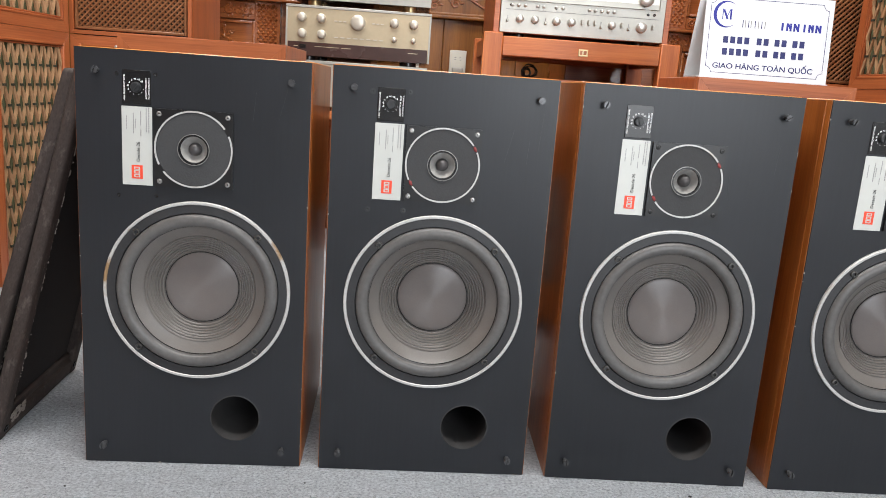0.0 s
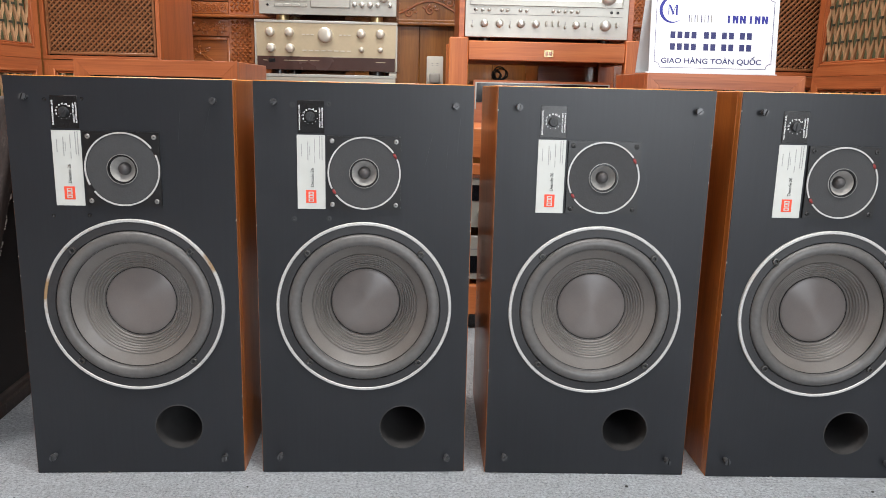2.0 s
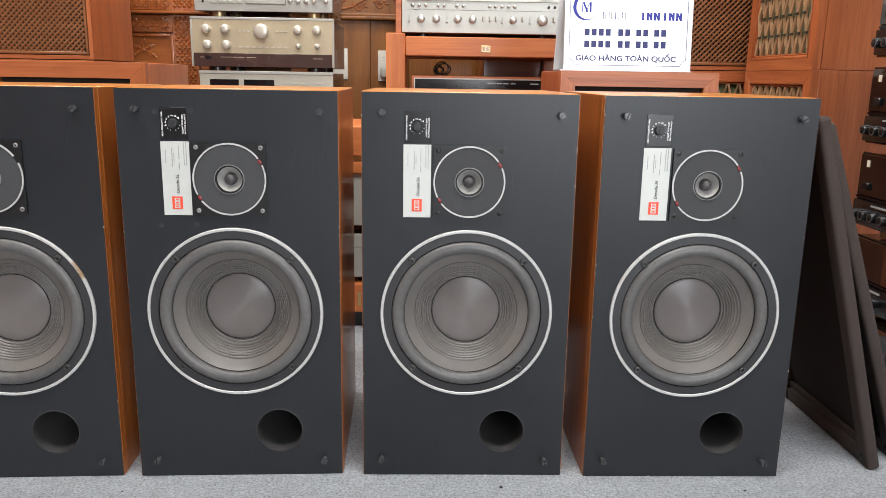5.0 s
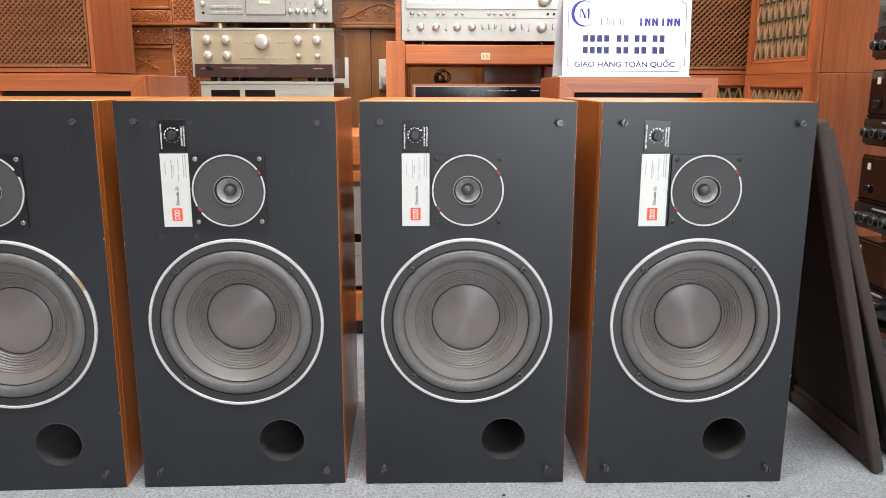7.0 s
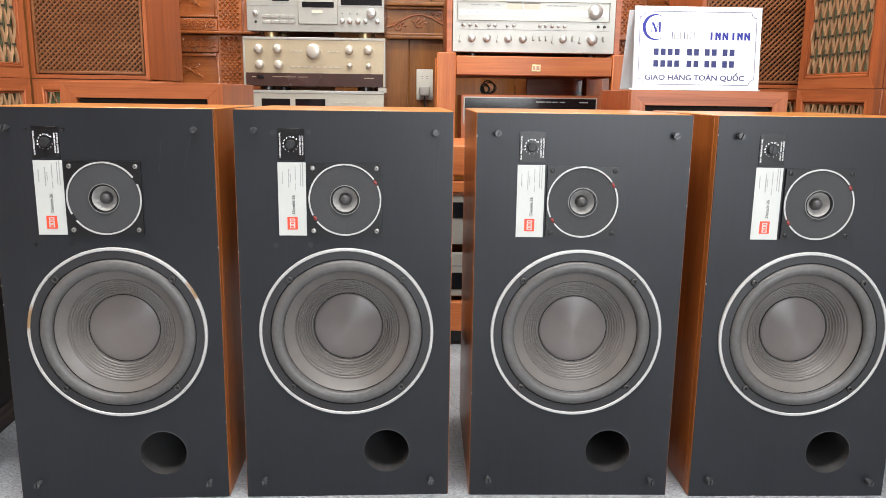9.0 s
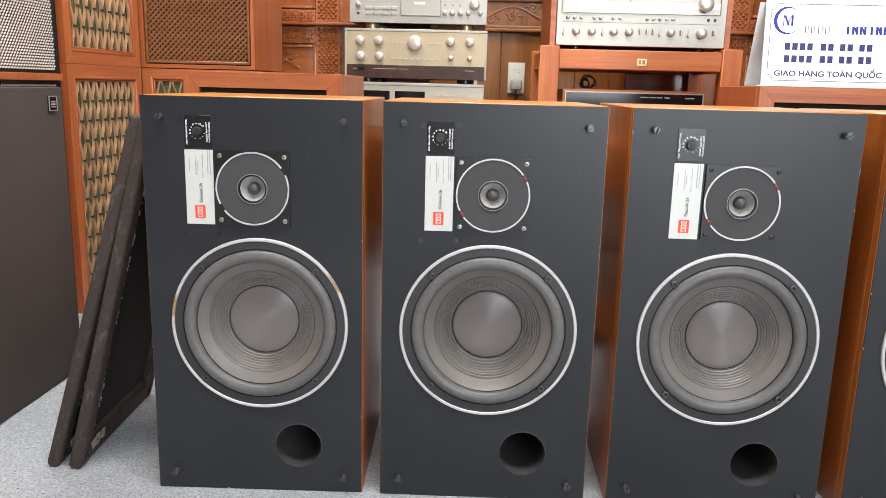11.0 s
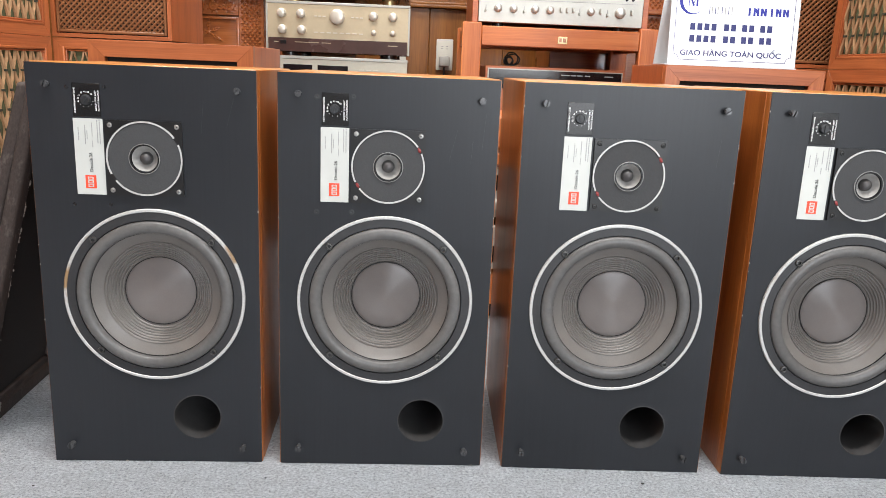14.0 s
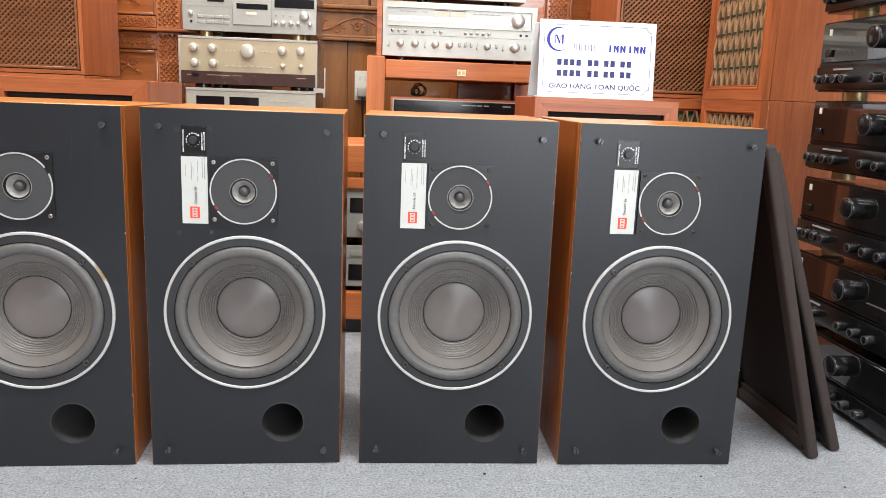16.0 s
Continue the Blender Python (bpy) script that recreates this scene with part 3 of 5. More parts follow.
    # woofer
    wf = part("woofer", keep("woofer_frame", lambda: turned([(0.1306, -0.0002), (0.1306, -0.0030), (0.1185, -0.0034), (0.1178, -0.0026), (0.1174, 0.001), (0.1150, 0.002)], n=128), BASKET), None, sp, "large round woofer with dusty grey cone", T((WX + aside, 0, WZ)))
    part("trim_ring", keep("woofer_ring" + str(rusty), lambda: turned([(0.1352, 0.0), (0.1352, -0.0032), (0.1342, -0.0042), (0.1313, -0.0042), (0.1304, -0.0032)], n=128), RING_RUST if rusty else RING), None, wf,
         "rust-spotted aluminium ring" if rusty else "aluminium ring", Matrix.Rotation(radians(320 if rusty else 0), 4, "Y"))
    part("surround", keep("surround", lambda: turned([(0.1172, 0.0012), (0.1168, -0.0012)] + [(0.1076 + 0.0092 * math.cos(a * math.pi / 18), -0.0012 - 0.0068 * math.sin(a * math.pi / 18)) for a in range(1, 18)] + [(0.0982, 0.0005), (0.0976, 0.0036)], n=128), RUBBER), None, wf, "rolled black surround")
    sunk = Matrix.Diagonal((1, deep, 1, 1))
    part("cone", keep("cone", lambda: turned(cone_profile(), n=128), CONE), None, wf, "", sunk)
    part("dust_cap", keep("cap", lambda: turned([(0.0546, 0.0335), (0.0538, 0.0318)] + [(0.0536 * math.cos(a * math.pi / 24), 0.0318 - 0.0058 * math.sin(a * math.pi / 24)) for a in range(1, 13)], n=96), CAP), None, wf, "domed grey dust cap", sunk)
    part("cap_seam", keep("cap_seam", lambda: turned([(0.0549, 0.0324), (0.0548, 0.0314), (0.0540, 0.0314), (0.0536, 0.0324)], n=96), BLACK), None, wf, "", sunk)
    part("cone_seam", keep("cone_seam", lambda: turned([(0.0986, 0.0012), (0.0984, 0.0004), (0.0978, 0.0006), (0.0975, 0.0030)], n=128), BLACK), None, wf)
    part("basket_seam", keep("basket_seam", lambda: turned([(0.1180, -0.0024), (0.1178, -0.0032), (0.1172, -0.0032), (0.1168, -0.001)], n=128), BLACK), None, wf)
    for a in (45, 135, 226, 314):
        part("screw", keep("wscrew", socket_screw, SOCKET), None, wf, "", T((0.1222 * math.cos(radians(a)), -0.003, 0.1222 * math.sin(radians(a)))))
    if holes:
        for hx, hz in ((0.0577, 0.581), (0.1097, 0.5826), (0.0578, 0.4126), (0.1096, 0.4138)):
            part("screw_hole", keep("hole" + str(holes), lambda: turned([(0.0030 + 0.0014 * (holes > 1), -0.0004), (0.0018, -0.0006), (0.0012, -0.0002), (0, -0.0002)], n=12), BLACK if holes == 1 else FRAME_BLACK), None, sp, "", T((hx * K, 0, hz * K)))
    rnd = random.Random(int(1000 * x) + 7)
    bm = bmesh.new()
    for k in range(15):
        side, u = rnd.choice((0.0016, SW - 0.0016)), rnd.random()
        e = 0.0005 + 0.0009 * rnd.random() ** 2
        if rnd.random() < 0.12:
            lump(bm, SW * u, 0.0002, 0.0012, 2 * e, 0.0007, e)
        else:
            lump(bm, side, 0.0002, SH * u, e, 0.0007, 1.6 * e)
    tagged(part("edge_wear", bm, CHIP, sp, "pale chips along the baffle edge"), kind="stuff")
    for k in range(3):
        a = rnd.uniform(-0.3, 0.3)
        ln = rnd.uniform(0.02, 0.06)
        part("scratch", boxed(-0.00013, 0.00013, -0.0002, 0.0001, 0, ln), SCUFF, sp, "", T((rnd.uniform(0.2, 0.31), 0, rnd.uniform(0.42, 0.54))) @ Matrix.Rotation(a, 4, "Y"))
    return sp


def level_knob():
    bm = turned([(0.0074, 0), (0.0074, -0.0016), (0.0062, -0.0046), (0.0056, -0.0052), (0, -0.0052)], n=24)
    box(bm, -0.0008, 0.0008, -0.0068, -0.005, -0.0062, 0.0062)
    return bm


def tweeter_plate():
    h = 0.0547
    return pierced(2 * h, 2 * h, [(0, 0, 0.0205)], -0.0042, 0.0, -h, -h, 48)


def ring_halves():
    bm = ring_gap(0.0522, 0.0545, 36, 206, -0.0056, -0.0038)
    other = ring_gap(0.0522, 0.0545, 218, 384, -0.0056, -0.0038)
    me = bpy.data.meshes.new("half")
    other.to_mesh(me)
    other.free()
    bm.from_mesh(me)
    bpy.data.meshes.remove(me)
    return bm


def seal_mesh():
    bm = bmesh.new()
    lump(bm, 0, 0, 0, 0.0026, 0.0012, 0.0045)
    return bm


loudspeaker(-0.4750, 1.1035, 2.0, "black-fronted walnut loudspeaker with rust-spotted woofer ring", 40, True, 1, False, 0.85, SCREW, 0.0052)
loudspeaker(-0.1205, 1.1140, 1.4, "black-fronted walnut loudspeaker with screw marks beside its control", 15, False, 2, True, 1.12, SCREW)
loudspeaker(0.2395, 1.1195, -0.3, "black-fronted walnut loudspeaker with red lacquer on tweeter ring", -20, False, 0, True, 0.82, DARK_SCREW)
loudspeaker(0.6020, 1.1140, 0.0, "black-fronted walnut loudspeaker beside leaning brown grilles", 5, False, 0, True, 1.0, DARK_SCREW, -0.0015)


# ---- loose grilles leaning on the outer loudspeakers ----
def leaning_grille(m, label, worn):
    """A cloth-covered frame seen from behind: width along y, height along z, its back towards +x."""
    g = thing("speaker_grille", label, "speaker grille", m, "loose brown speaker grilles")
    rail = FRAME_WORN if worn else FRAME_BROWN
    w, h, t, b = 0.325, 0.612, 0.021, 0.032
    part("side_rail", boxed(0, t, 0, b, 0, h, bevel=0.006, seg=3), rail, g)
    part("side_rail", boxed(0, t, w - b, w, 0, h, bevel=0.006, seg=3), rail, g)
    part("cross_rail", boxed(0.001, t - 0.001, b - 0.006, w - b + 0.006, 0, b, bevel=0.006, seg=2), rail, g)
    part("cross_rail", boxed(0.001, t - 0.001, b - 0.006, w - b + 0.006, h - b, h, bevel=0.006, seg=2), rail, g)
    part("cloth", boxed(0.001, 0.005, b - 0.01, w - b + 0.01, b - 0.01, h - b + 0.01), GRILLE_BACK, g, "thin dark brown cloth")
    part("inner_ledge", boxed(0.004, 0.013, b - 0.004, w - b + 0.004, b - 0.004, b + 0.014, bevel=0.003), rail, g)
    for y in (0.02, w - 0.02):
        for z in (0.02, h - 0.02):
            part("socket", turned([(0.006, 0.0), (0.006, -0.002), (0.003, -0.002), (0.003, 0.0)], n=12), BLACK, g, "", Matrix.Translation((t, y, z)) @ Matrix.Rotation(radians(90), 4, "Z"))
    if worn:
        rnd = random.Random(9)
        bm = bmesh.new()
        for k in range(120):
            z = 0.07 + 0.42 * rnd.random()
            q = rnd.random() ** 2
            lump(bm, t - 0.001, b - 0.004 + 0.016 * (rnd.random() - 0.6), z, 0.0012, 0.0008 + 0.002 * q, 0.001 + 0.005 * q)
        for k in range(34):
            lump(bm, t - 0.001, 0.035 + 0.05 * rnd.random(), b - 0.012 + 0.022 * rnd.random(), 0.0016, 0.003 + 0.006 * rnd.random(), 0.0015 + 0.002 * rnd.random())
        tagged(part("glue_trace", bm, GLUE, g, "torn grey glue along the rail"), kind="stuff")
    return g


# left pair leans on the first loudspeaker, right pair on the last one
leaning_grille(pose(-0.648, 1.141, 0.004, 0, 14.6, 3), "dark brown cloth grille frame leaning against a loudspeaker", True)
leaning_grille(pose(-0.688, 1.146, 0.004, 0, 16.6, 3.4), "dark brown cloth grille frame leaning on another grille", True)


def mirrored(x, y, lean, yaw):
    return pose(x, y, 0.004, 0, -lean, 0) @ pose(0, 0.325, 0, 0, 0, 180 + yaw)


leaning_grille(mirrored(1.117, 1.132, 15.2, 0), "dark brown cloth grille frame leaning against a loudspeaker", False)
leaning_grille(mirrored(1.180, 1.165, 18.8, 0), "dark brown cloth grille frame leaning on another grille", False)


# ---- framed cabinet loudspeakers behind ----
def framed_speaker(name, label, m, w, h, d, rim, fill, group=""):
    """A red-brown floor speaker: mitred front frame round a recessed front; fill(parent, x0, x1, z0, z1) makes the front."""
    s = thing(name, label, "loudspeaker", m, group)
    part("cabinet_body", boxed(0, w, 0.022, d, 0, h, bevel=0.0015), REDWOOD_Z, s)
    for x0, x1 in ((0, rim), (w - rim, w)):
        part("frame_stile", mitre(x0, x1, h, rim, True, x0 == 0), REDWOOD_Z, s)
    part("frame_rail", mitre(0, w, h, rim, False, True), REDWOOD_X, s)
    part("frame_rail", mitre(0, w, h, rim, False, False), REDWOOD_X, s)
    fill(s, rim, w - rim, rim, h - rim)
    return s


def mitre(x0, x1, h, rim, upright, first):
    """One member of a picture-frame front with 45-degree ends."""
    if upright:
        a = [(x0, 0), (x1, rim), (x1, h - rim), (x0, h)] if first else [(x1, 0), (x1, h), (x0, h - rim), (x0, rim)]
    else:
        a = [(x0, 0), (x1, 0), (x1 - rim, rim), (x0 + rim, rim)] if first else [(x0, h), (x0 + rim, h - rim), (x1 - rim, h - rim), (x1, h)]
    bm = bmesh.new()
    f = bm.faces.new([bm.verts.new((x, 0.0, z)) for x, z in a])
    got = bmesh.ops.extrude_face_region(bm, geom=[f])
    for v in got["geom"]:
        if isinstance(v, bmesh.types.BMVert):
            v.co.y = 0.0215
    bmesh.ops.recalc_face_normals(bm, faces=bm.faces)
    bmesh.ops.bevel(bm, geom=list(bm.edges), offset=0.0004, segments=1, affect="EDGES")
    return bm


def dark_front(s, x0, x1, z0, z1):
    part("grille_cloth", boxed(x0 - 0.003, x1 + 0.003, 0.018, 0.0225, z0 - 0.003, z1 + 0.003), DARK_CLOTH, s, "dark recessed cloth")


def moulding_ring(s, x0, x1, z0, z1, t, y0, y1):
    for a in ((x0, x0 + t, z0, z1), (x1 - t, x1, z0, z1)):
        part("bead", boxed(a[0], a[1], y0, y1, a[2], a[3], bevel=0.003, seg=2), REDWOOD_Z, s)
    for a in ((z0, z0 + t), (z1 - t, z1)):
        part("bead", boxed(x0 + t, x1 - t, y0, y1, a[0], a[1], bevel=0.003, seg=2), REDWOOD_X, s)


def woven_front(s, x0, x1, z0, z1):
    """A close diagonal basket lattice in a thin frame."""
    part("grille_cloth", boxed(x0 - 0.002, x1 + 0.002, 0.019, 0.0225, z0 - 0.002, z1 + 0.002), DARK_CLOTH, s)
    t = 0.012
    for a in ((x0 + 0.003, x0 + t, z0 + 0.003, z1 - 0.003), (x1 - t, x1 - 0.003, z0 + 0.003, z1 - 0.003)):
        part("lattice_frame", boxed(a[0], a[1], 0.002, 0.018, a[2], a[3], bevel=0.002), LATTICE_TAN, s)
    for a in ((z0 + 0.003, z0 + t), (z1 - t, z1 - 0.003)):
        part("lattice_frame", boxed(x0 + t, x1 - t, 0.002, 0.018, a[0], a[1], bevel=0.002), LATTICE_TAN, s)
    x0, x1, z0, z1 = x0 + t, x1 - t, z0 + t, z1 - t
    pitch, wd = 0.0176, 0.0072
    verts, faces = [], []

    def strip(p, q, ya, yb):
        d = Vector((q[0] - p[0], q[1] - p[1])).normalized()
        nx, nz = -d.y * wd / 2, d.x * wd / 2
        i = len(verts)
        for (x, z) in (p, q):
            verts.extend([(x + nx, yb, z + nz), (x + nx * 0.5, ya, z + nz * 0.5), (x - nx * 0.5, ya, z - nz * 0.5), (x - nx, yb, z - nz)])
        faces.extend([(i, i + 1, i + 5, i + 4), (i + 1, i + 2, i + 6, i + 5), (i + 2, i + 3, i + 7, i + 6)])

    c = x0 - (z1 - z0)
    while c < x1:
        lo, hi = max(x0, c), min(x1, c + (z1 - z0))
        if hi - lo > 0.004:
            strip((lo, z0 + lo - c), (hi, z0 + hi - c), 0.006, 0.0095)
            strip((lo, z1 - (lo - c)), (hi, z1 - (hi - c)), 0.0085, 0.0125)
        c += pitch
    me = bpy.data.meshes.new("woven_lattice")
    me.from_pydata(verts, [], faces)
    me.materials.append(LATTICE_TAN)
    part("woven_lattice", me, None, s, "close diagonal tan lattice")


def slat_front(s, x0, x1, z0, z1):
    """Bent upright slats pinched together in alternate rows, with dark ties, over green cloth."""
    part("grille_cloth", boxed(x0 - 0.002, x1 + 0.002, 0.019, 0.0225, z0 - 0.002, z1 + 0.002), GREEN_CLOTH, s, "olive green cloth")
    moulding_ring(s, x0 - 0.001, x1 + 0.001, z0 - 0.001, z1 + 0.001, 0.009, -0.001, 0.017)
    moulding_ring(s, x0 + 0.008, x1 - 0.008, z0 + 0.008, z1 - 0.008, 0.006, 0.004, 0.018)
    x0, x1, z0, z1 = x0 + 0.014, x1 - 0.014, z0 + 0.014, z1 - 0.014
    n = 16
    step = (x1 - x0) / n
    rows = int((z1 - z0) / 0.051)
    rh = (z1 - z0) / rows
    ties = bmesh.new()
    for i in range(n):
        bm = bmesh.new()
        xc = x0 + (i + 0.5) * step
        prev = None
        for k in range(rows * 4 + 1):
            ph = k / 4.0
            tri = 1 - 2 * abs((ph % 2) - 1)
            tri = max(-0.82, min(0.82, tri * 1.05))
            sgn = 1 if i % 2 == 0 else -1
            x = xc + sgn * tri * (step / 2 - 0.0012)
            z = z0 + ph * rh
            tw = 0.0022 * sgn * math.sin(math.pi * ph)
            hw = 0.0027
            ring = [bm.verts.new(p) for p in ((x - hw + abs(tw) * 0.2, 0.0035 - tw, z), (x + hw - abs(tw) * 0.2, 0.0035 + tw, z), (x + hw * 0.6, 0.0115, z), (x - hw * 0.6, 0.0115, z))]
            if prev:
                for q in range(4):
                    bm.faces.new((prev[q], prev[(q + 1) % 4], ring[(q + 1) % 4], ring[q]))
            prev = ring
        part("slat", bm, SLAT_TAN, s)
        for k in range(1, rows):
            up = (k % 2 == 1)
            if (i % 2 == 0) == up and i + (1 if up else 1) < n:
                box(ties, xc + step / 2 - 0.007, xc + step / 2 + 0.007, 0.0012, 0.006, z0 + k * rh - 0.0032, z0 + k * rh + 0.0032)
    tagged(part("tie", ties, TIE, s, "small dark ties between slats"), kind="stuff")


def mesh_front(s, x0, x1, z0, z1):
    """A coarse woven grille of pale thread over black."""
    part("grille_cloth", boxed(x0, x1, 0.0125, 0.0225, z0, z1), BLACK, s)
    verts, faces = [], []
    pitch = 0.0105
    nx, nz = int((x1 - x0) / pitch), int((z1 - z0) / (pitch * 0.62))
    for j in range(nz):
        for i in range(nx):
            x = x0 + (i + 0.25 + 0.5 * (j % 2)) * pitch
            z = z0 + (j + 0.5) * pitch * 0.62
            k = len(verts)
            a, b = pitch * 0.46, pitch * 0.29
            verts.extend([(x - a, 0.0120, z - b * 0.4), (x, 0.0120, z - b), (x + a, 0.0120, z + b * 0.4), (x, 0.0120, z + b), (x, 0.0095, z)])
            faces.extend([(k, k + 1, k + 4), (k + 1, k + 2, k + 4), (k + 2, k + 3, k + 4), (k + 3, k, k + 4)])
    me = bpy.data.meshes.new("woven_thread")
    me.from_pydata(verts, [], faces)
    me.materials.append(MESH_WHITE)
    part("woven_thread", me, None, s, "cream woven thread")


TIE = plain("dark_olive_tie", (0.045, 0.045, 0.028), 0.8)
pair = "pair of low framed speakers"
framed_speaker("framed_speaker", "red-brown framed wooden speaker with dark recessed front", pose(-0.662, 1.76, 0), 0.367, 0.664, 0.325, 0.036, dark_front, pair)
framed_speaker("framed_speaker", "red-brown framed wooden speaker carrying the white sign", pose(0.663, 1.838, 0), 0.384, 0.663, 0.31, 0.036, dark_front, pair)

stack = "stacked lattice-fronted speakers"
SPW, SPH = 0.372, 0.677
# corner stacks: one stack looks to the camera, one looks across the room, at each end
for x, sx in ((-1.083, 0.137), (1.055, 0.229)):
    ls = framed_speaker("lattice_speaker", "red-brown speaker with bent slat grille under another", pose(x, 2.5, 0), SPW, SPH, 0.35, 0.026, slat_front, stack)
    part("metal_strip", boxed(sx, sx + 0.008, -0.006, -0.0015, 0.53, 0.652, bevel=0.001), SCREW, ls, "pale grey metal strip")
    framed_speaker("woven_speaker", "red-brown speaker with close woven tan lattice front", pose(x, 2.5, SPH + 0.003), SPW, 0.66, 0.35, 0.012, woven_front, stack)
for z in (0, SPH + 0.001):
    framed_speaker("lattice_speaker", "red-brown speaker with pale bent-slat grille in corner", pose(-1.06, 1.996, z, 0, 0, 90), 0.444, SPH, 0.34, 0.031, slat_front, stack)
    framed_speaker("lattice_speaker", "red-brown speaker with pale bent-slat grille beside amplifiers", pose(1.36, 2.440, z, 0, 0, -90), 0.425, SPH, 0.42, 0.031, slat_front, stack)

# mesh-fronted pair at the side, with a brown-clothed speaker before them
for z, h in ((0, 0.634), (0.65, 0.6)):
    ms = thing("mesh_speaker", "speaker with coarse cream woven grille and black edge", "loudspeaker", pose(-1.0, 1.438, z, 0, 0, 90), "mesh-fronted speakers")
    part("cabinet_body", boxed(0, 0.43, 0.023, 0.34, 0, h, bevel=0.002), REDWOOD_Z, ms)
    for a in ((0, 0.43, 0, 0.007), (0, 0.43, h - 0.007, h), (0, 0.007, 0.007, h - 0.007), (0.423, 0.43, 0.007, h - 0.007)):
        part("edge_strip", boxed(a[0], a[1], 0.0085, 0.0225, a[2], a[3]), BLACK, ms)
    mesh_front(ms, 0.007, 0.423, 0.007, h - 0.007)
solid("shelf_board", boxed(-1.34, -0.992, 1.418, 1.850, 0.634, 0.65, bevel=0.001), REDWOOD_X, "orange-brown wooden board between two stacked speakers", "board")
bs = thing("brown_speaker", "dark brown cloth-fronted speaker standing on the carpet", "loudspeaker", pose(-0.857, 1.15, 0, 0, 0, 90))
part("cabinet_body", boxed(0.004, 0.441, 0.02, 0.08, 0, 0.619), REDWOOD_Z, bs)
part("cloth_front", boxed(0, 0.445, 0, 0.02, 0.002, 0.622, bevel=0.005, seg=2), CLOTH_BROWN, bs, "dark brown cloth front")
bd = part("badge", boxed(0.386, 0.416, -0.003, 0.001, 0.574, 0.604, bevel=0.001), BLACK, bs, "small black badge with silver edge")
for a in ((0.386, 0.3878, 0.574, 0.604), (0.4142, 0.416, 0.574, 0.604), (0.3878, 0.4142, 0.574, 0.5756), (0.3878, 0.4142, 0.6024, 0.604)):
    part("badge_edge", boxed(a[0], a[1], -0.004, -0.0028, a[2], a[3]), SILVER, bd)
for zz in (0.581, 0.586, 0.591):
    part("badge_mark", boxed(0.394, 0.409, -0.004, -0.0028, zz, zz + 0.003), SILVER, bd)


# ---- carved cabinets against the back wall ----
def carved_cabinet(label, m, flip):
    c = thing("carved_cabinet", label, "cabinet", m, "carved cabinets")
    s = -1 if flip else 1

    def X(a, b):
        return (a, b) if not flip else (-b, -a)

    part("carcass", boxed(*X(-0.42, 0.33), 0.03, 0.44, 0, 1.9, bevel=0.002), CARVED, c)
    part("ledge", boxed(*X(-0.43, 0.36), -0.035, 0.03, 0.862, 0.874, bevel=0.004, seg=2), CARVED, c)
    for za, zb, zi in ((0.55, 0.862, 0.79), (0.874, 1.25, 0.925)):
        lower = za < 0.8
        part("stile", boxed(*X(-0.115, -0.02), 0.0, 0.03, za, zb, bevel=0.002), CARVED, c)
        part("stile", boxed(*X(-0.42, -0.36), 0.0, 0.03, za, zb, bevel=0.002), CARVED, c)
        ra, rb = (zi + 0.005, zb - 0.004) if lower else (za + 0.004, zi - 0.004)
        part("frieze_board", boxed(*X(-0.36, -0.115), 0.004, 0.03, ra, rb, bevel=0.002), CARVED, c)
        bm = bmesh.new()
        scrollwork(bm, *X(-0.352, -0.123), ra + 0.004, rb - 0.004, 0.004, int(za * 50))
        part("carved_frieze", bm, CARVED, c)
        pa, pb = (za, zi) if lower else (zi, zb)
        x0, x1 = X(-0.36, -0.115)
        part("panel", boxed(x0, x1, 0.018, 0.03, pa, pb), CARVED, c)
        t = 0.011
        for a in ((x0, x0 + t, pa, pb), (x1 - t, x1, pa, pb)):
            part("bead", boxed(a[0], a[1], 0.002, 0.02, a[2], a[3], bevel=0.003, seg=2), CARVED, c)
        for a in ((pa, pa + t), (pb - t, pb)):
            part("bead", boxed(x0 + t, x1 - t, 0.002, 0.02, a[0], a[1], bevel=0.003, seg=2), CARVED, c)
        # diamond studs on the stile
        bm = bmesh.new()
        studs(bm, *X(-0.110, -0.024), za + 0.008, zb - 0.006, 0.0)
        tagged(part("scale_carving", bm, CARVED, c), kind="stuff")
        # leafy sprig in the panel
        bm = bmesh.new()
        xc = s * -0.235
        zc = pb - 0.060 if lower else pa + 0.075
        rnd = random.Random(int(za * 10))
        for a in (90, 150, 30, 215, 325):
            dx, dz = math.cos(radians(a)), math.sin(radians(a))
            ln = 0.050 if a in (90, 215, 325) else 0.034
            tube(bm, [(xc + dx * ln * q / 6, 0.015, zc + dz * ln * 0.8 * q / 6) for q in range(7)], 0.0036, 0.0022)
            for q in (0.45, 0.7, 1.0):
                for b in (-50, 50):
                    t = radians(a + b * (1.1 - q))
                    lump(bm, xc + dx * ln * q + 0.007 * math.cos(t), 0.015, zc + dz * ln * 0.8 * q + 0.007 * math.sin(t), 0.0075 + 0.002 * rnd.random(), 0.0045, 0.0042, -t)
        lump(bm, xc, 0.014, zc, 0.009, 0.006, 0.009)
        part("carved_motif", bm, CARVED, c)
    return c


carved_cabinet("lacquered rosewood cabinet with carved friezes and scales", pose(-0.515, 3.05, 0), False)
carved_cabinet("lacquered rosewood cabinet with carved scales behind the sign", pose(0.905, 3.05, 0), True)

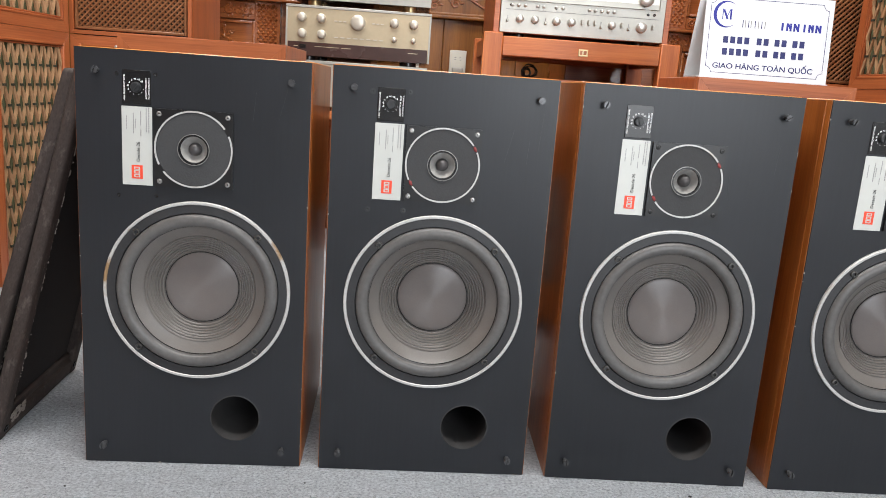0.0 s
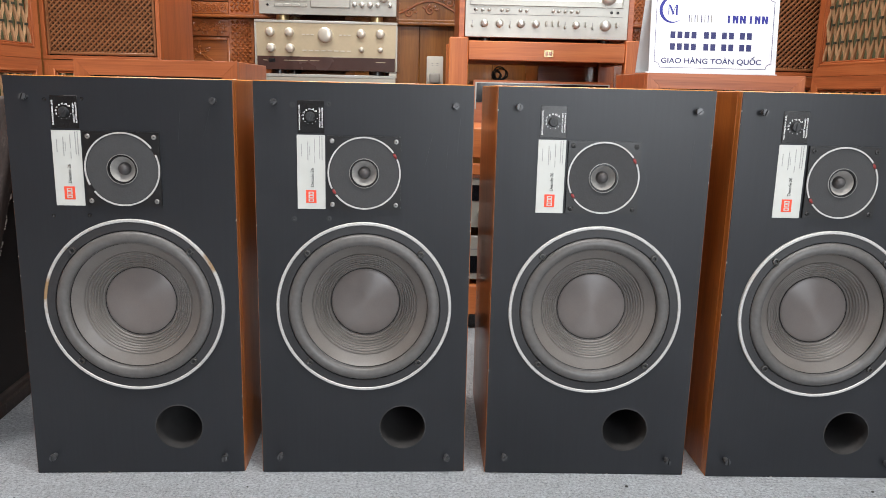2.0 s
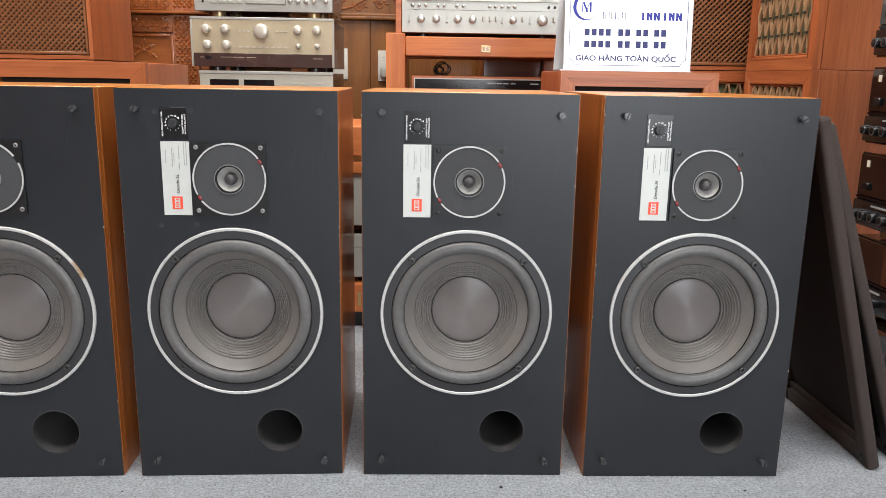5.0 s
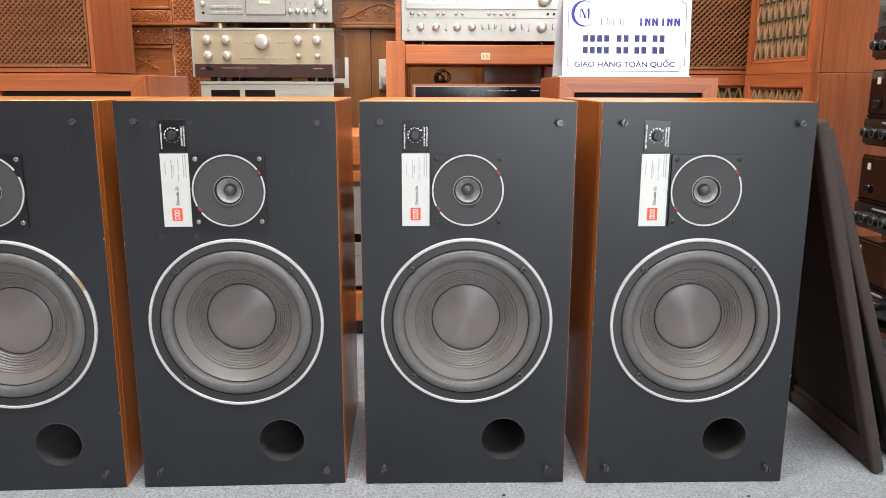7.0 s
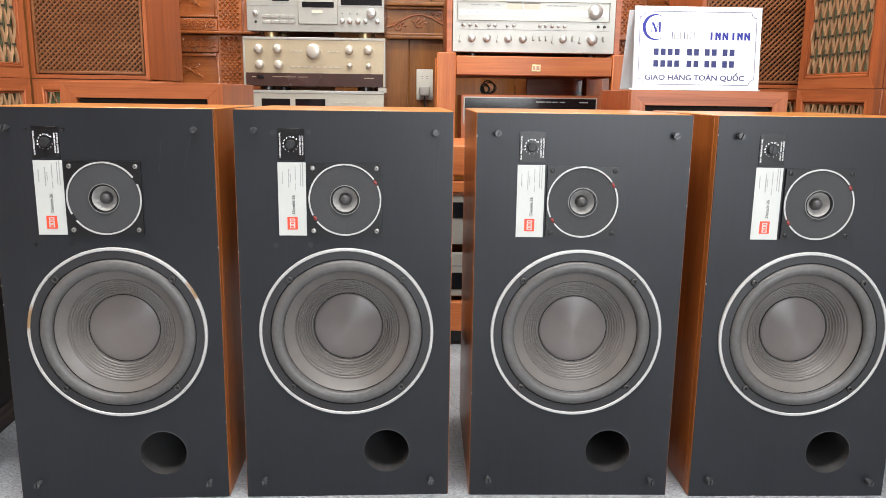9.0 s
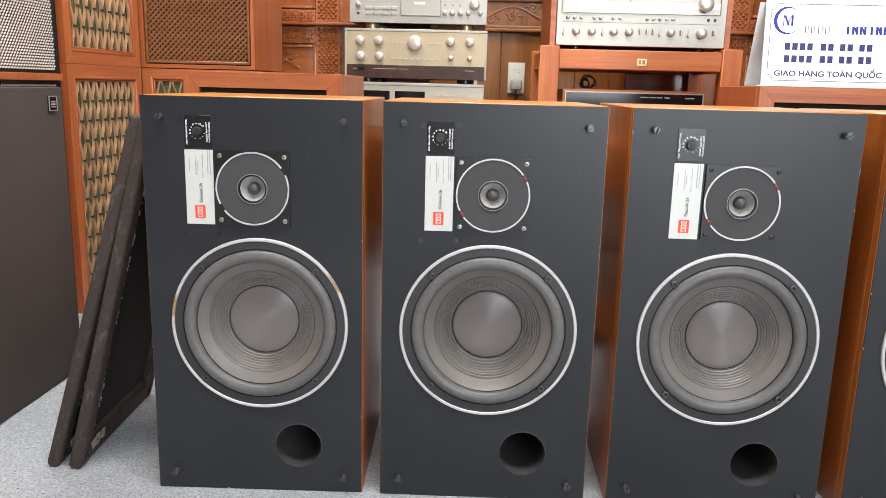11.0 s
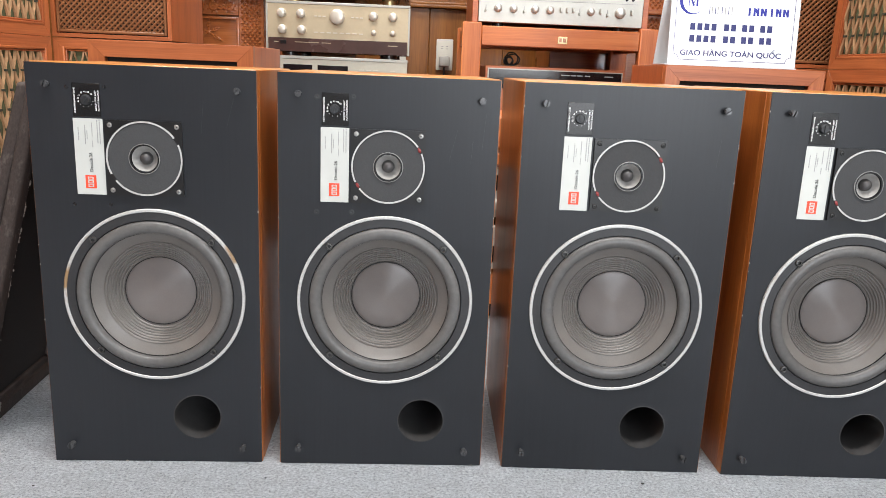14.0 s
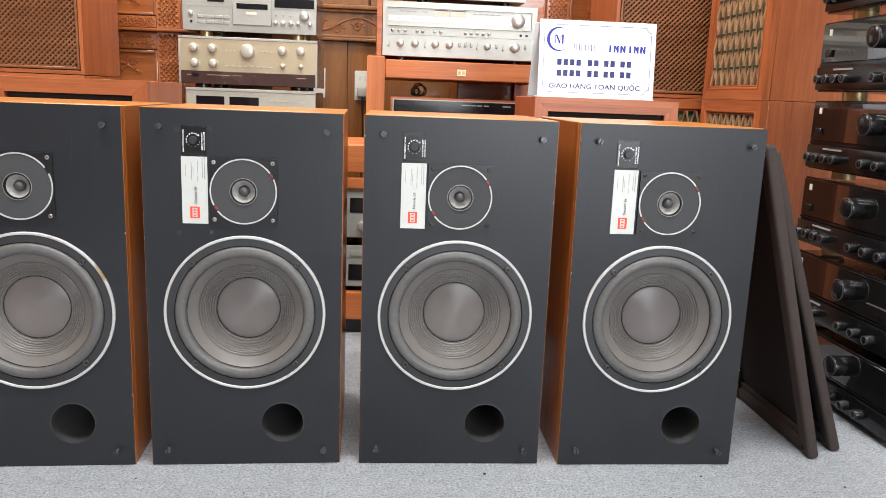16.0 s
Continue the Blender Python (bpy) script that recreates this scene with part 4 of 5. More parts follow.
# two wall outlets, the one in full view with a plug and its lead
def wall_outlet(label, m):
    w = thing("wall_outlet", label, "outlet", m, "wall outlets")
    part("cover_plate", boxed(-0.037, 0.037, -0.009, 0, -0.067, 0.067, bevel=0.003, seg=2), OUTLET, w)
    for dx in (-0.011, 0.011):
        for dz in (0.026, 0.036):
            part("slot", boxed(dx - 0.004, dx + 0.004, -0.0096, -0.0085, dz - 0.0012, dz + 0.0012), GREY_INK, w)
    return w


wall_outlet("ivory wall outlet half hidden behind the amplifiers", pose(-0.037, 3.4995, 0.695))
wo = wall_outlet("ivory double wall outlet with a grey plug", pose(0.171, 3.4995, 0.689))
part("plug", boxed(-0.024, 0.024, -0.05, -0.009, -0.052, -0.006, bevel=0.008, seg=3), plain("grey_plug_plastic", (0.4, 0.39, 0.36), 0.45), wo, "grey plastic plug")
bm = bmesh.new()
tube(bm, [(0, -0.03, -0.05), (0.0, -0.032, -0.09), (0.004, -0.02, -0.2), (0.0, -0.012, -0.42), (0.01, -0.02, -0.683)], 0.0035)
part("lead", bm, CABLE, wo, "black lead")


# ---- hi-fi components ----
def knob_mesh(r, d, n=32):
    return turned([(r, 0), (r, -d * 0.82), (r * 0.93, -d * 0.95), (r * 0.70, -d * 1.06), (r * 0.35, -d * 1.12), (0, -d * 1.14)], n=n)


def component(name, label, m, w, h, d, face, case, group="", plate=0.006):
    """A box with a metal front plate that looks to -y, feet below; origin at the front's lower corner."""
    c = thing(name, label, "amplifier" if "amplifier" in name else name.split("_")[-1], m, group)
    part("case", boxed(0.004, w - 0.004, plate, d, 0.0, h - 0.003, bevel=0.002), case, c)
    part("front_plate", boxed(0, w, 0, plate - 0.0005, 0.0, h, bevel=0.0015), face, c)
    return c


def feet(c, w, d, r, hgt, mat):
    for x in (0.07, w - 0.07):
        for y in (0.05, d - 0.05):
            bm = bmesh.new()
            bmesh.ops.create_cone(bm, cap_ends=True, segments=20, radius1=r, radius2=r, depth=hgt - 0.0006, matrix=Matrix.Translation((x, y, -hgt / 2)))
            part("foot", bm, mat, c)


def add_knob(c, x, z, r, d, mat, y=0.0):
    return part("knob", knob_mesh(r, d), mat, c, "", Matrix.Translation((x, y, z)))


def champagne_amplifier():
    w, h, u = 0.476, 0.161, 0.476 / 620
    a = component("integrated_amplifier", "champagne-gold amplifier with cream knobs and brown lower strip", pose(-0.444, 2.65, 0.667), w, h, 0.40, CHAMPAGNE, GLASS_DARK)
    part("top_trim", boxed(-0.002, w + 0.002, -0.003, 0.004, h - 0.008, h + 0.001, bevel=0.0015), SILVER, a)
    for x in (-0.002, w - 0.004):
        part("side_trim", boxed(x, x + 0.006, -0.0025, 0.004, 0, h - 0.008, bevel=0.001), SILVER, a)
    st = part("lower_strip", boxed(0.006, w - 0.006, -0.003, 0.002, 0.0, 0.044, bevel=0.001), MAROON, a, "dark brown glossy strip")
    part("power_button", boxed(0.045, 0.066, -0.006, -0.003, 0.024, 0.036, bevel=0.001), BLACK, st)
    for x0, x1, zz in ((0.026, 0.04, 0.03), (0.095, 0.175, 0.031), (0.183, 0.215, 0.031), (0.405, 0.438, 0.03)):
        part("print_line", boxed(x0, x1, -0.0036, -0.0028, zz - 0.001, zz + 0.001), CHAMPAGNE, st)
    for px, pz, r in ((152, 50, 0.0145), (235, 50, 0.0145), (155, 117, 0.0145), (238, 117, 0.0145), (549, 50, 0.0145), (633, 50, 0.0145), (392, 58, 0.0245), (551, 118, 0.0085), (634, 118, 0.0085)):
        add_knob(a, (px - 85) * u, h - pz * u, r, 0.018, KNOB)
    for px in (290, 309, 328, 452, 471, 490):
        part("indicator", boxed((px - 85) * u, (px - 73) * u, -0.0022, -0.0002, h - 0.046, h - 0.0425), KNOB, a)
    for k in range(8):
        part("indicator", boxed((290 + 28 * k - 85) * u, (308 + 28 * k - 85) * u, -0.0022, -0.0002, h - 0.098, h - 0.0945), KNOB, a)
    feet(a, w, 0.4, 0.028, 0.0125, BLACK)
    return a


def cassette_deck():
    w, h, u = 0.460, 0.150, 0.476 / 620
    a = component("cassette_deck", "silver cassette deck with dark displays on brass feet", pose(-0.430, 2.652, 0.8475), w, h, 0.34, SILVER, MAROON)
    part("cassette_door", boxed(0.172, 0.305, -0.006, 0.0, 0.024, h - 0.006, bevel=0.002), SILVER, a)
    part("cassette_window", boxed(0.186, 0.292, -0.0075, -0.0055, 0.078, 0.096), GLASS_DARK, a)
    part("badge", boxed(0.218, 0.254, -0.0075, -0.0055, 0.060, 0.069), CREAM_DIAL, a)
    part("display", boxed(0.315, 0.452, -0.002, 0.001, 0.088, 0.118), GLASS_DARK, a)
    part("counter", boxed(0.086, 0.142, -0.002, 0.001, 0.098, 0.126), GLASS_DARK, a)
    part("groove", boxed(0.0, 0.17, -0.0008, 0.001, 0.082, 0.0835), GREY_INK, a)
    part("groove", boxed(0.308, w, -0.0008, 0.001, 0.082, 0.0835), GREY_INK, a)
    for zz in (0.048, 0.030):
        for k in range(3):
            part("button", boxed(0.052 + 0.029 * k, 0.079 + 0.029 * k, -0.004, 0.0, zz - 0.005, zz + 0.005, bevel=0.001), SILVER, a)
        part("button", boxed(0.141, 0.16, -0.004, 0.0, zz - 0.005, zz + 0.005, bevel=0.001), SILVER, a)
    add_knob(a, 0.030, 0.058, 0.008, 0.012, CHROME)
    add_knob(a, 0.030, 0.03, 0.004, 0.002, BLACK)
    add_knob(a, 0.418, 0.062, 0.0165, 0.018, CHROME)
    for x, r in ((0.320, 0.008), (0.345, 0.009), (0.372, 0.009), (0.398, 0.0075), (0.438, 0.0075)):
        add_knob(a, x, 0.036, r, 0.014, CHROME)
    for x in (0.320, 0.345, 0.370):
        add_knob(a, x, 0.062, 0.003, 0.003, GREY_INK)
    feet(a, w, 0.34, 0.022, 0.0165, BRASS)
    return a


def power_amplifier():
    w, h = 0.452, 0.15
    a = component("power_amplifier", "silver-beige power amplifier with two dark meter windows", pose(-0.424, 2.652, 0.503), w, h, 0.40, PALE_BEIGE, GLASS_DARK)
    part("top_trim", boxed(-0.001, w + 0.001, -0.003, 0.004, h - 0.010, h + 0.0005, bevel=0.0015), SILVER, a)
    for x0, x1 in ((0.035, 0.132), (0.150, 0.252)):
        part("meter_window", boxed(x0, x1, -0.002, 0.001, 0.065, 0.122), GLASS_DARK, a)
    for k in range(3):
        part("indicator", boxed(0.29 + 0.024 * k, 0.306 + 0.024 * k, -0.002, 0.0, 0.11, 0.113), KNOB, a)
    part("indicator", boxed(0.395, 0.412, -0.002, 0.0, 0.11, 0.113), KNOB, a)
    feet(a, w, 0.4, 0.022, 0.013, BLACK)
    return a


champagne_amplifier()
cassette_deck()
power_amplifier()
tb = thing("low_table", "low orange-brown wooden table under the amplifier stack", "table", pose(-0.46, 2.63, 0))
part("tabletop", boxed(0, 0.52, 0, 0.44, 0.462, 0.49, bevel=0.003), ORANGE_X, tb)
for x in (0.01, 0.46):
    for y in (0.01, 0.38):
        part("leg", boxed(x, x + 0.05, y, y + 0.05, 0, 0.462, bevel=0.003), ORANGE_Z, tb)


def receiver():
    w, h, u = 0.552, 0.188, 0.552 / 828
    a = component("stereo_receiver", "large silver stereo receiver with dial in walnut sleeve", pose(0.261, 2.65, 0.7895), w, h, 0.42, SILVER, REDWOOD_X)
    for x in (-0.021, w + 0.0005):
        part("wood_cheek", boxed(x, x + 0.0205, 0.006, 0.42, -0.003, h + 0.004, bevel=0.002), REDWOOD_X, a)
    # dial recess: a border, the scale and two warm windows
    part("dial_panel", boxed(0.018, w - 0.022, -0.0012, 0.0, 0.106, h - 0.022), SILVER, a)
    for b in ((0.016, 0.018, 0.104, h - 0.02), (w - 0.022, w - 0.020, 0.104, h - 0.02), (0.018, w - 0.022, 0.104, 0.106), (0.018, w - 0.022, h - 0.022, h - 0.0205)):
        part("dial_border", boxed(b[0], b[1], -0.010, 0.0, b[2], b[3]), SILVER, a)
    part("dial_glass", boxed(0.02, w - 0.024, -0.002, -0.001, 0.121, 0.140), plain("pale_lit_scale", (0.80, 0.82, 0.76), 0.2, coat=0.5, vary=0.04), a)
    for x0, x1 in ((0.182, 0.232), (0.240, 0.292)):
        part("meter", boxed(x0, x1, -0.0024, -0.001, 0.141, 0.162), CREAM_DIAL, a)
        part("meter_shade", boxed(x0, x1, -0.0032, -0.001, 0.1605, 0.164), GREY_INK, a)
    for k in range(12):
        part("scale_mark", boxed(0.055 + 0.026 * k, 0.057 + 0.026 * k, -0.0026, -0.0018, 0.127, 0.134), GREY_INK, a)
    for x0, x1 in ((0.06, 0.078), (0.082, 0.098), (0.102, 0.118), (0.14, 0.158), (0.318, 0.334), (0.339, 0.355), (0.36, 0.376), (0.381, 0.397), (0.402, 0.418)):
        part("print_line", boxed(x0, x1, -0.0020, -0.001, 0.153, 0.156), GREY_INK, a)
    part("band_line", boxed(0.016, w - 0.02, -0.001, 0.0, 0.074, 0.0755), GREY_INK, a)
    add_knob(a, w - 0.071, 0.136, 0.0235, 0.022, CHROME)
    for x in (68, 90, 112, 155, 175, 218, 240, 330, 350, 372, 394, 415):
        add_knob(a, x * u * 1.48 - 0.03, 0.0885, 0.0052, 0.01, CHROME)
    for x in (0.034, w - 0.058, w - 0.037):
        add_knob(a, x, 0.0885, 0.0046, 0.003, BLACK)
    for px, r in ((98, 0.0125), (175, 0.0125), (283, 0.0125), (358, 0.0125), (563, 0.0115), (712, 0.0165)):
        add_knob(a, px * u, 0.045, r, 0.018, CHROME)
    for px in (36, 228, 508, 648):
        part("lever_slot", boxed(px * u - 0.0015, px * u + 0.0015, -0.001, 0.0, 0.034, 0.055), GREY_INK, a)
        part("lever", boxed(px * u - 0.003, px * u + 0.003, -0.012, 0.0, 0.033, 0.042, bevel=0.001), SILVER, a)
    for px in (412, 445, 476, 612, 770):
        part("lever", boxed(px * u - 0.003, px * u + 0.003, -0.014, 0.0, 0.040, 0.056, bevel=0.001), SILVER, a)
    feet(a, w, 0.42, 0.02, 0.012, BLACK)
    return a


receiver()
tn = component("stereo_tuner", "silver-fronted component resting on the walnut receiver", pose(0.33, 2.66, 0.992), 0.44, 0.13, 0.33, SILVER, MAROON)
feet(tn, 0.44, 0.33, 0.018, 0.0105, BLACK)
add_knob(tn, 0.36, 0.07, 0.02, 0.018, CHROME)
part("display", boxed(0.04, 0.29, -0.002, 0.001, 0.06, 0.1), GLASS_DARK, tn)


def hifi_stand():
    """Orange wooden stand: square posts, rails, an upper and a lower board."""
    s = thing("hifi_stand", "orange-brown wooden hi-fi stand with square posts", "stand", pose(0.209, 2.62, 0))
    w, d, top, p = 0.660, 0.46, 0.786, 0.064
    for x in (0, w - p):
        part("post", boxed(x, x + p, 0, 0.045, 0, top, bevel=0.003), ORANGE_Z, s)
        part("post", boxed(x, x + p, d - 0.045, d, 0, top, bevel=0.003), ORANGE_Z, s)
    for y in (0.006, d - 0.03):
        part("rail", boxed(p, w - p, y, y + 0.024, 0.712, 0.776, bevel=0.003), ORANGE_X, s)
        part("rail", boxed(p, w - p, y, y + 0.024, 0.43, 0.47, bevel=0.003), ORANGE_X, s)
    for x in (0.01, w - p + 0.01):
        part("side_rail", boxed(x, x + 0.03, 0.045, d - 0.045, 0.712, 0.772, bevel=0.003), ORANGE_X, s)
        part("side_rail", boxed(x, x + 0.03, 0.045, d - 0.045, 0.43, 0.468, bevel=0.003), ORANGE_X, s)
    part("board", boxed(p - 0.01, w - p + 0.01, 0.032, d - 0.032, 0.757, 0.775, bevel=0.002), ORANGE_X, s)
    part("board", boxed(p - 0.01, w - p + 0.01, 0.032, d - 0.032, 0.455, 0.472, bevel=0.002), ORANGE_X, s)
    pl = part("name_plate", boxed(0.320, 0.352, 0.0035, 0.0065, 0.727, 0.750, bevel=0.0008), BRASS, s, "small brass plate with dark mark")
    part("plate_mark", boxed(0.325, 0.333, 0.0028, 0.0038, 0.732, 0.745), CARVED, pl)
    part("plate_mark", boxed(0.337, 0.347, 0.0028, 0.0038, 0.732, 0.745), CARVED, pl)
    return s


hifi_stand()
wr = component("tabletop_radio", "walnut-cased radio with long black dial window", pose(0.295, 2.665, 0.488), 0.48, 0.16, 0.36, REDWOOD_X, REDWOOD_X)
feet(wr, 0.48, 0.36, 0.016, 0.0145, BLACK)
part("dial_window", boxed(0.012, 0.468, -0.003, 0.001, 0.085, 0.149), GLASS_DARK, wr, "black dial window")
for b in ((0.008, 0.472, 0.149, 0.1525), (0.008, 0.012, 0.06, 0.149), (0.468, 0.472, 0.06, 0.149)):
    part("dial_border", boxed(b[0], b[1], -0.004, 0.001, b[2], b[3]), SILVER, wr)
for x0, x1 in ((0.26, 0.29), (0.294, 0.312), (0.316, 0.334), (0.342, 0.36), (0.41, 0.44)):
    part("print_line", boxed(x0, x1, -0.0036, -0.0028, 0.135, 0.139), GREY_INK, wr)
bm = bmesh.new()
for k, (dx, r) in enumerate(((0, 0.017), (0.014, 0.023), (0.006, 0.014), (0.022, 0.02))):
    tube(bm, [(0.39 + dx + r * math.sin(i * 0.42) * (0.9 + 0.1 * k), 2.86 + 0.012 * k + 0.01 * math.cos(i * 0.9), 0.653 + abs(r * (1 - math.cos(i * 0.42)))) for i in range(16)], 0.0024)
solid("cable_coil", bm, CABLE, "coiled black cable lying on the radio", "cable")


def equipment_rack():
    """Low rack seen through the gap between the loudspeakers."""
    s = thing("equipment_rack", "orange-brown wooden rack holding two silver components", "rack", pose(0.07, 1.87, 0))
    w, d = 0.51, 0.42
    for x in (0, w - 0.04):
        for y in (0, d - 0.04):
            part("post", boxed(x, x + 0.04, y, y + 0.04, 0.042, 0.52, bevel=0.002), ORANGE_Z, s)
            part("foot", boxed(x + 0.003, x + 0.037, y + 0.003, y + 0.037, 0, 0.042), BLACK, s)
    part("rail", boxed(0.04, w - 0.04, 0.002, 0.03, 0.448, 0.522, bevel=0.003), ORANGE_X, s)
    part("board", boxed(0.002, w - 0.002, 0.03, d - 0.002, 0.50, 0.518), ORANGE_X, s)
    part("rail", boxed(0.04, w - 0.04, 0.002, 0.03, 0.405, 0.434, bevel=0.003), ORANGE_X, s)
    part("rail", boxed(0.04, w - 0.04, 0.002, 0.03, 0.044, 0.122, bevel=0.003), ORANGE_X, s)
    part("board", boxed(0.02, w - 0.02, 0.03, d - 0.02, 0.10, 0.118), ORANGE_X, s)
    part("name_plate", boxed(0.100, 0.108, 0.0005, 0.003, 0.062, 0.10), BRASS, s)
    # black block added under the rail to stand for the shade there
    part("skirt", boxed(0.04, w - 0.04, 0.03, d - 0.04, 0.004, 0.044), BLACK, s, "black block in place of the shade under the rail")
    return s


equipment_rack()
u1 = component("stereo_tuner", "silver component with dark window in the low rack", pose(0.115, 1.882, 0.272), 0.42, 0.126, 0.34, SILVER, BLACK)
feet(u1, 0.42, 0.34, 0.018, 0.0185, BLACK)
part("display", boxed(0.072, 0.36, -0.002, 0.001, 0.068, 0.108), GLASS_DARK, u1)
for x in (0.105, 0.165, 0.24, 0.3):
    add_knob(u1, x, 0.034, 0.013, 0.016, SILVER)
u2 = component("stereo_amplifier", "silver component with black lower window in the rack", pose(0.115, 1.882, 0.136), 0.42, 0.114, 0.34, SILVER, BLACK)
feet(u2, 0.42, 0.34, 0.018, 0.0175, BLACK)
part("display", boxed(0.07, 0.36, -0.002, 0.001, 0.018, 0.062), GLASS_DARK, u2)
part("groove", boxed(0.0, 0.42, -0.001, 0.001, 0.078, 0.081), GREY_INK, u2)
part("button", boxed(0.075, 0.11, -0.005, 0.0, 0.086, 0.1, bevel=0.001), SILVER, u2)


# ---- stack of black amplifiers along the side ----
def black_amplifier(z, h, big, small, seed):
    rnd = random.Random(seed)
    w = 0.455
    a = component("black_amplifier", "glossy black amplifier with round knobs in a tall stack", pose(1.285, 1.60, z, 0, 0, -90), w, h, 0.36, AMP_BLACK, GLASS_DARK, "stack of black amplifiers")
    part("fascia", boxed(0.004, w - 0.004, -0.004, -0.0004, h * 0.42, h - 0.004, bevel=0.001), AMP_GREY, a, "glossy upper fascia")
    part("lower_panel", boxed(0.004, w - 0.004, -0.010, -0.0004, 0.004, h * 0.36, bevel=0.003, seg=2), AMP_BLACK, a)
    part("groove", boxed(0.0, w, -0.0025, 0.0, h * 0.375, h * 0.405), GLASS_DARK, a)
    part("badge", boxed(0.03, 0.040, -0.0055, -0.004, h - 0.03, h - 0.016), CREAM_DIAL, a)
    part("power_button", boxed(0.028, 0.05, -0.010, -0.004, h * 0.5, h * 0.5 + 0.016, bevel=0.0015), BLACK, a)
    part("label_strip", boxed(0.075, 0.145, -0.0125, -0.0095, h * 0.30, h * 0.325), GREY_INK, a)
    for r, x, zz in big:
        kb = add_knob(a, x, h * zz, r, 0.030, BLACK, -0.004)
        # edge ring, greyed for the highlight along the rim
        part("knob_edge", turned([(r * 1.01, 0), (r * 1.03, -0.0015), (r * 0.95, -0.0022)], n=32), KNOB_CATCHLIGHT, kb, "", Matrix.Translation((0, -0.0276, 0)))
    for r, x in small:
        kb = add_knob(a, x, h * 0.18, r, 0.018, BLACK, -0.010)
        # grey disc paints the light that falls on the knob's face
        part("knob_face", turned([(r * 0.9, 0.0002), (r * 0.9, -0.0009), (r * 0.7, -0.0012), (0, -0.0012)], n=24), KNOB_CATCHLIGHT, kb, "", Matrix.Translation((0, -0.0178, 0)))
    if seed % 2:
        part("cassette_slot", boxed(0.30, 0.43, -0.0055, -0.004, h * 0.5, h * 0.62), BLACK, a)
        part("trim_line", boxed(0.30, 0.43, -0.0062, -0.0045, h * 0.62, h * 0.635), SCREW, a)
    feet(a, w, 0.36, 0.026, 0.0195 if z > 0.05 else 0.012, BRASS if z > 0.05 else BLACK)
    return a


rows = [0.0125, 0.172, 0.344, 0.521, 0.698, 0.873, 1.05]
for i, z in enumerate(rows):
    nxt = rows[i + 1] if i + 1 < len(rows) else z + 0.175
    small = [(0.0105, 0.034 + 0.034 * k) for k in range(4)] + [(0.0105, 0.24 + 0.05 * k) for k in range(3)]
    black_amplifier(z, nxt - z - 0.02, [(0.0225, 0.245 - 0.01 * (i % 3), 0.70)], small, i)


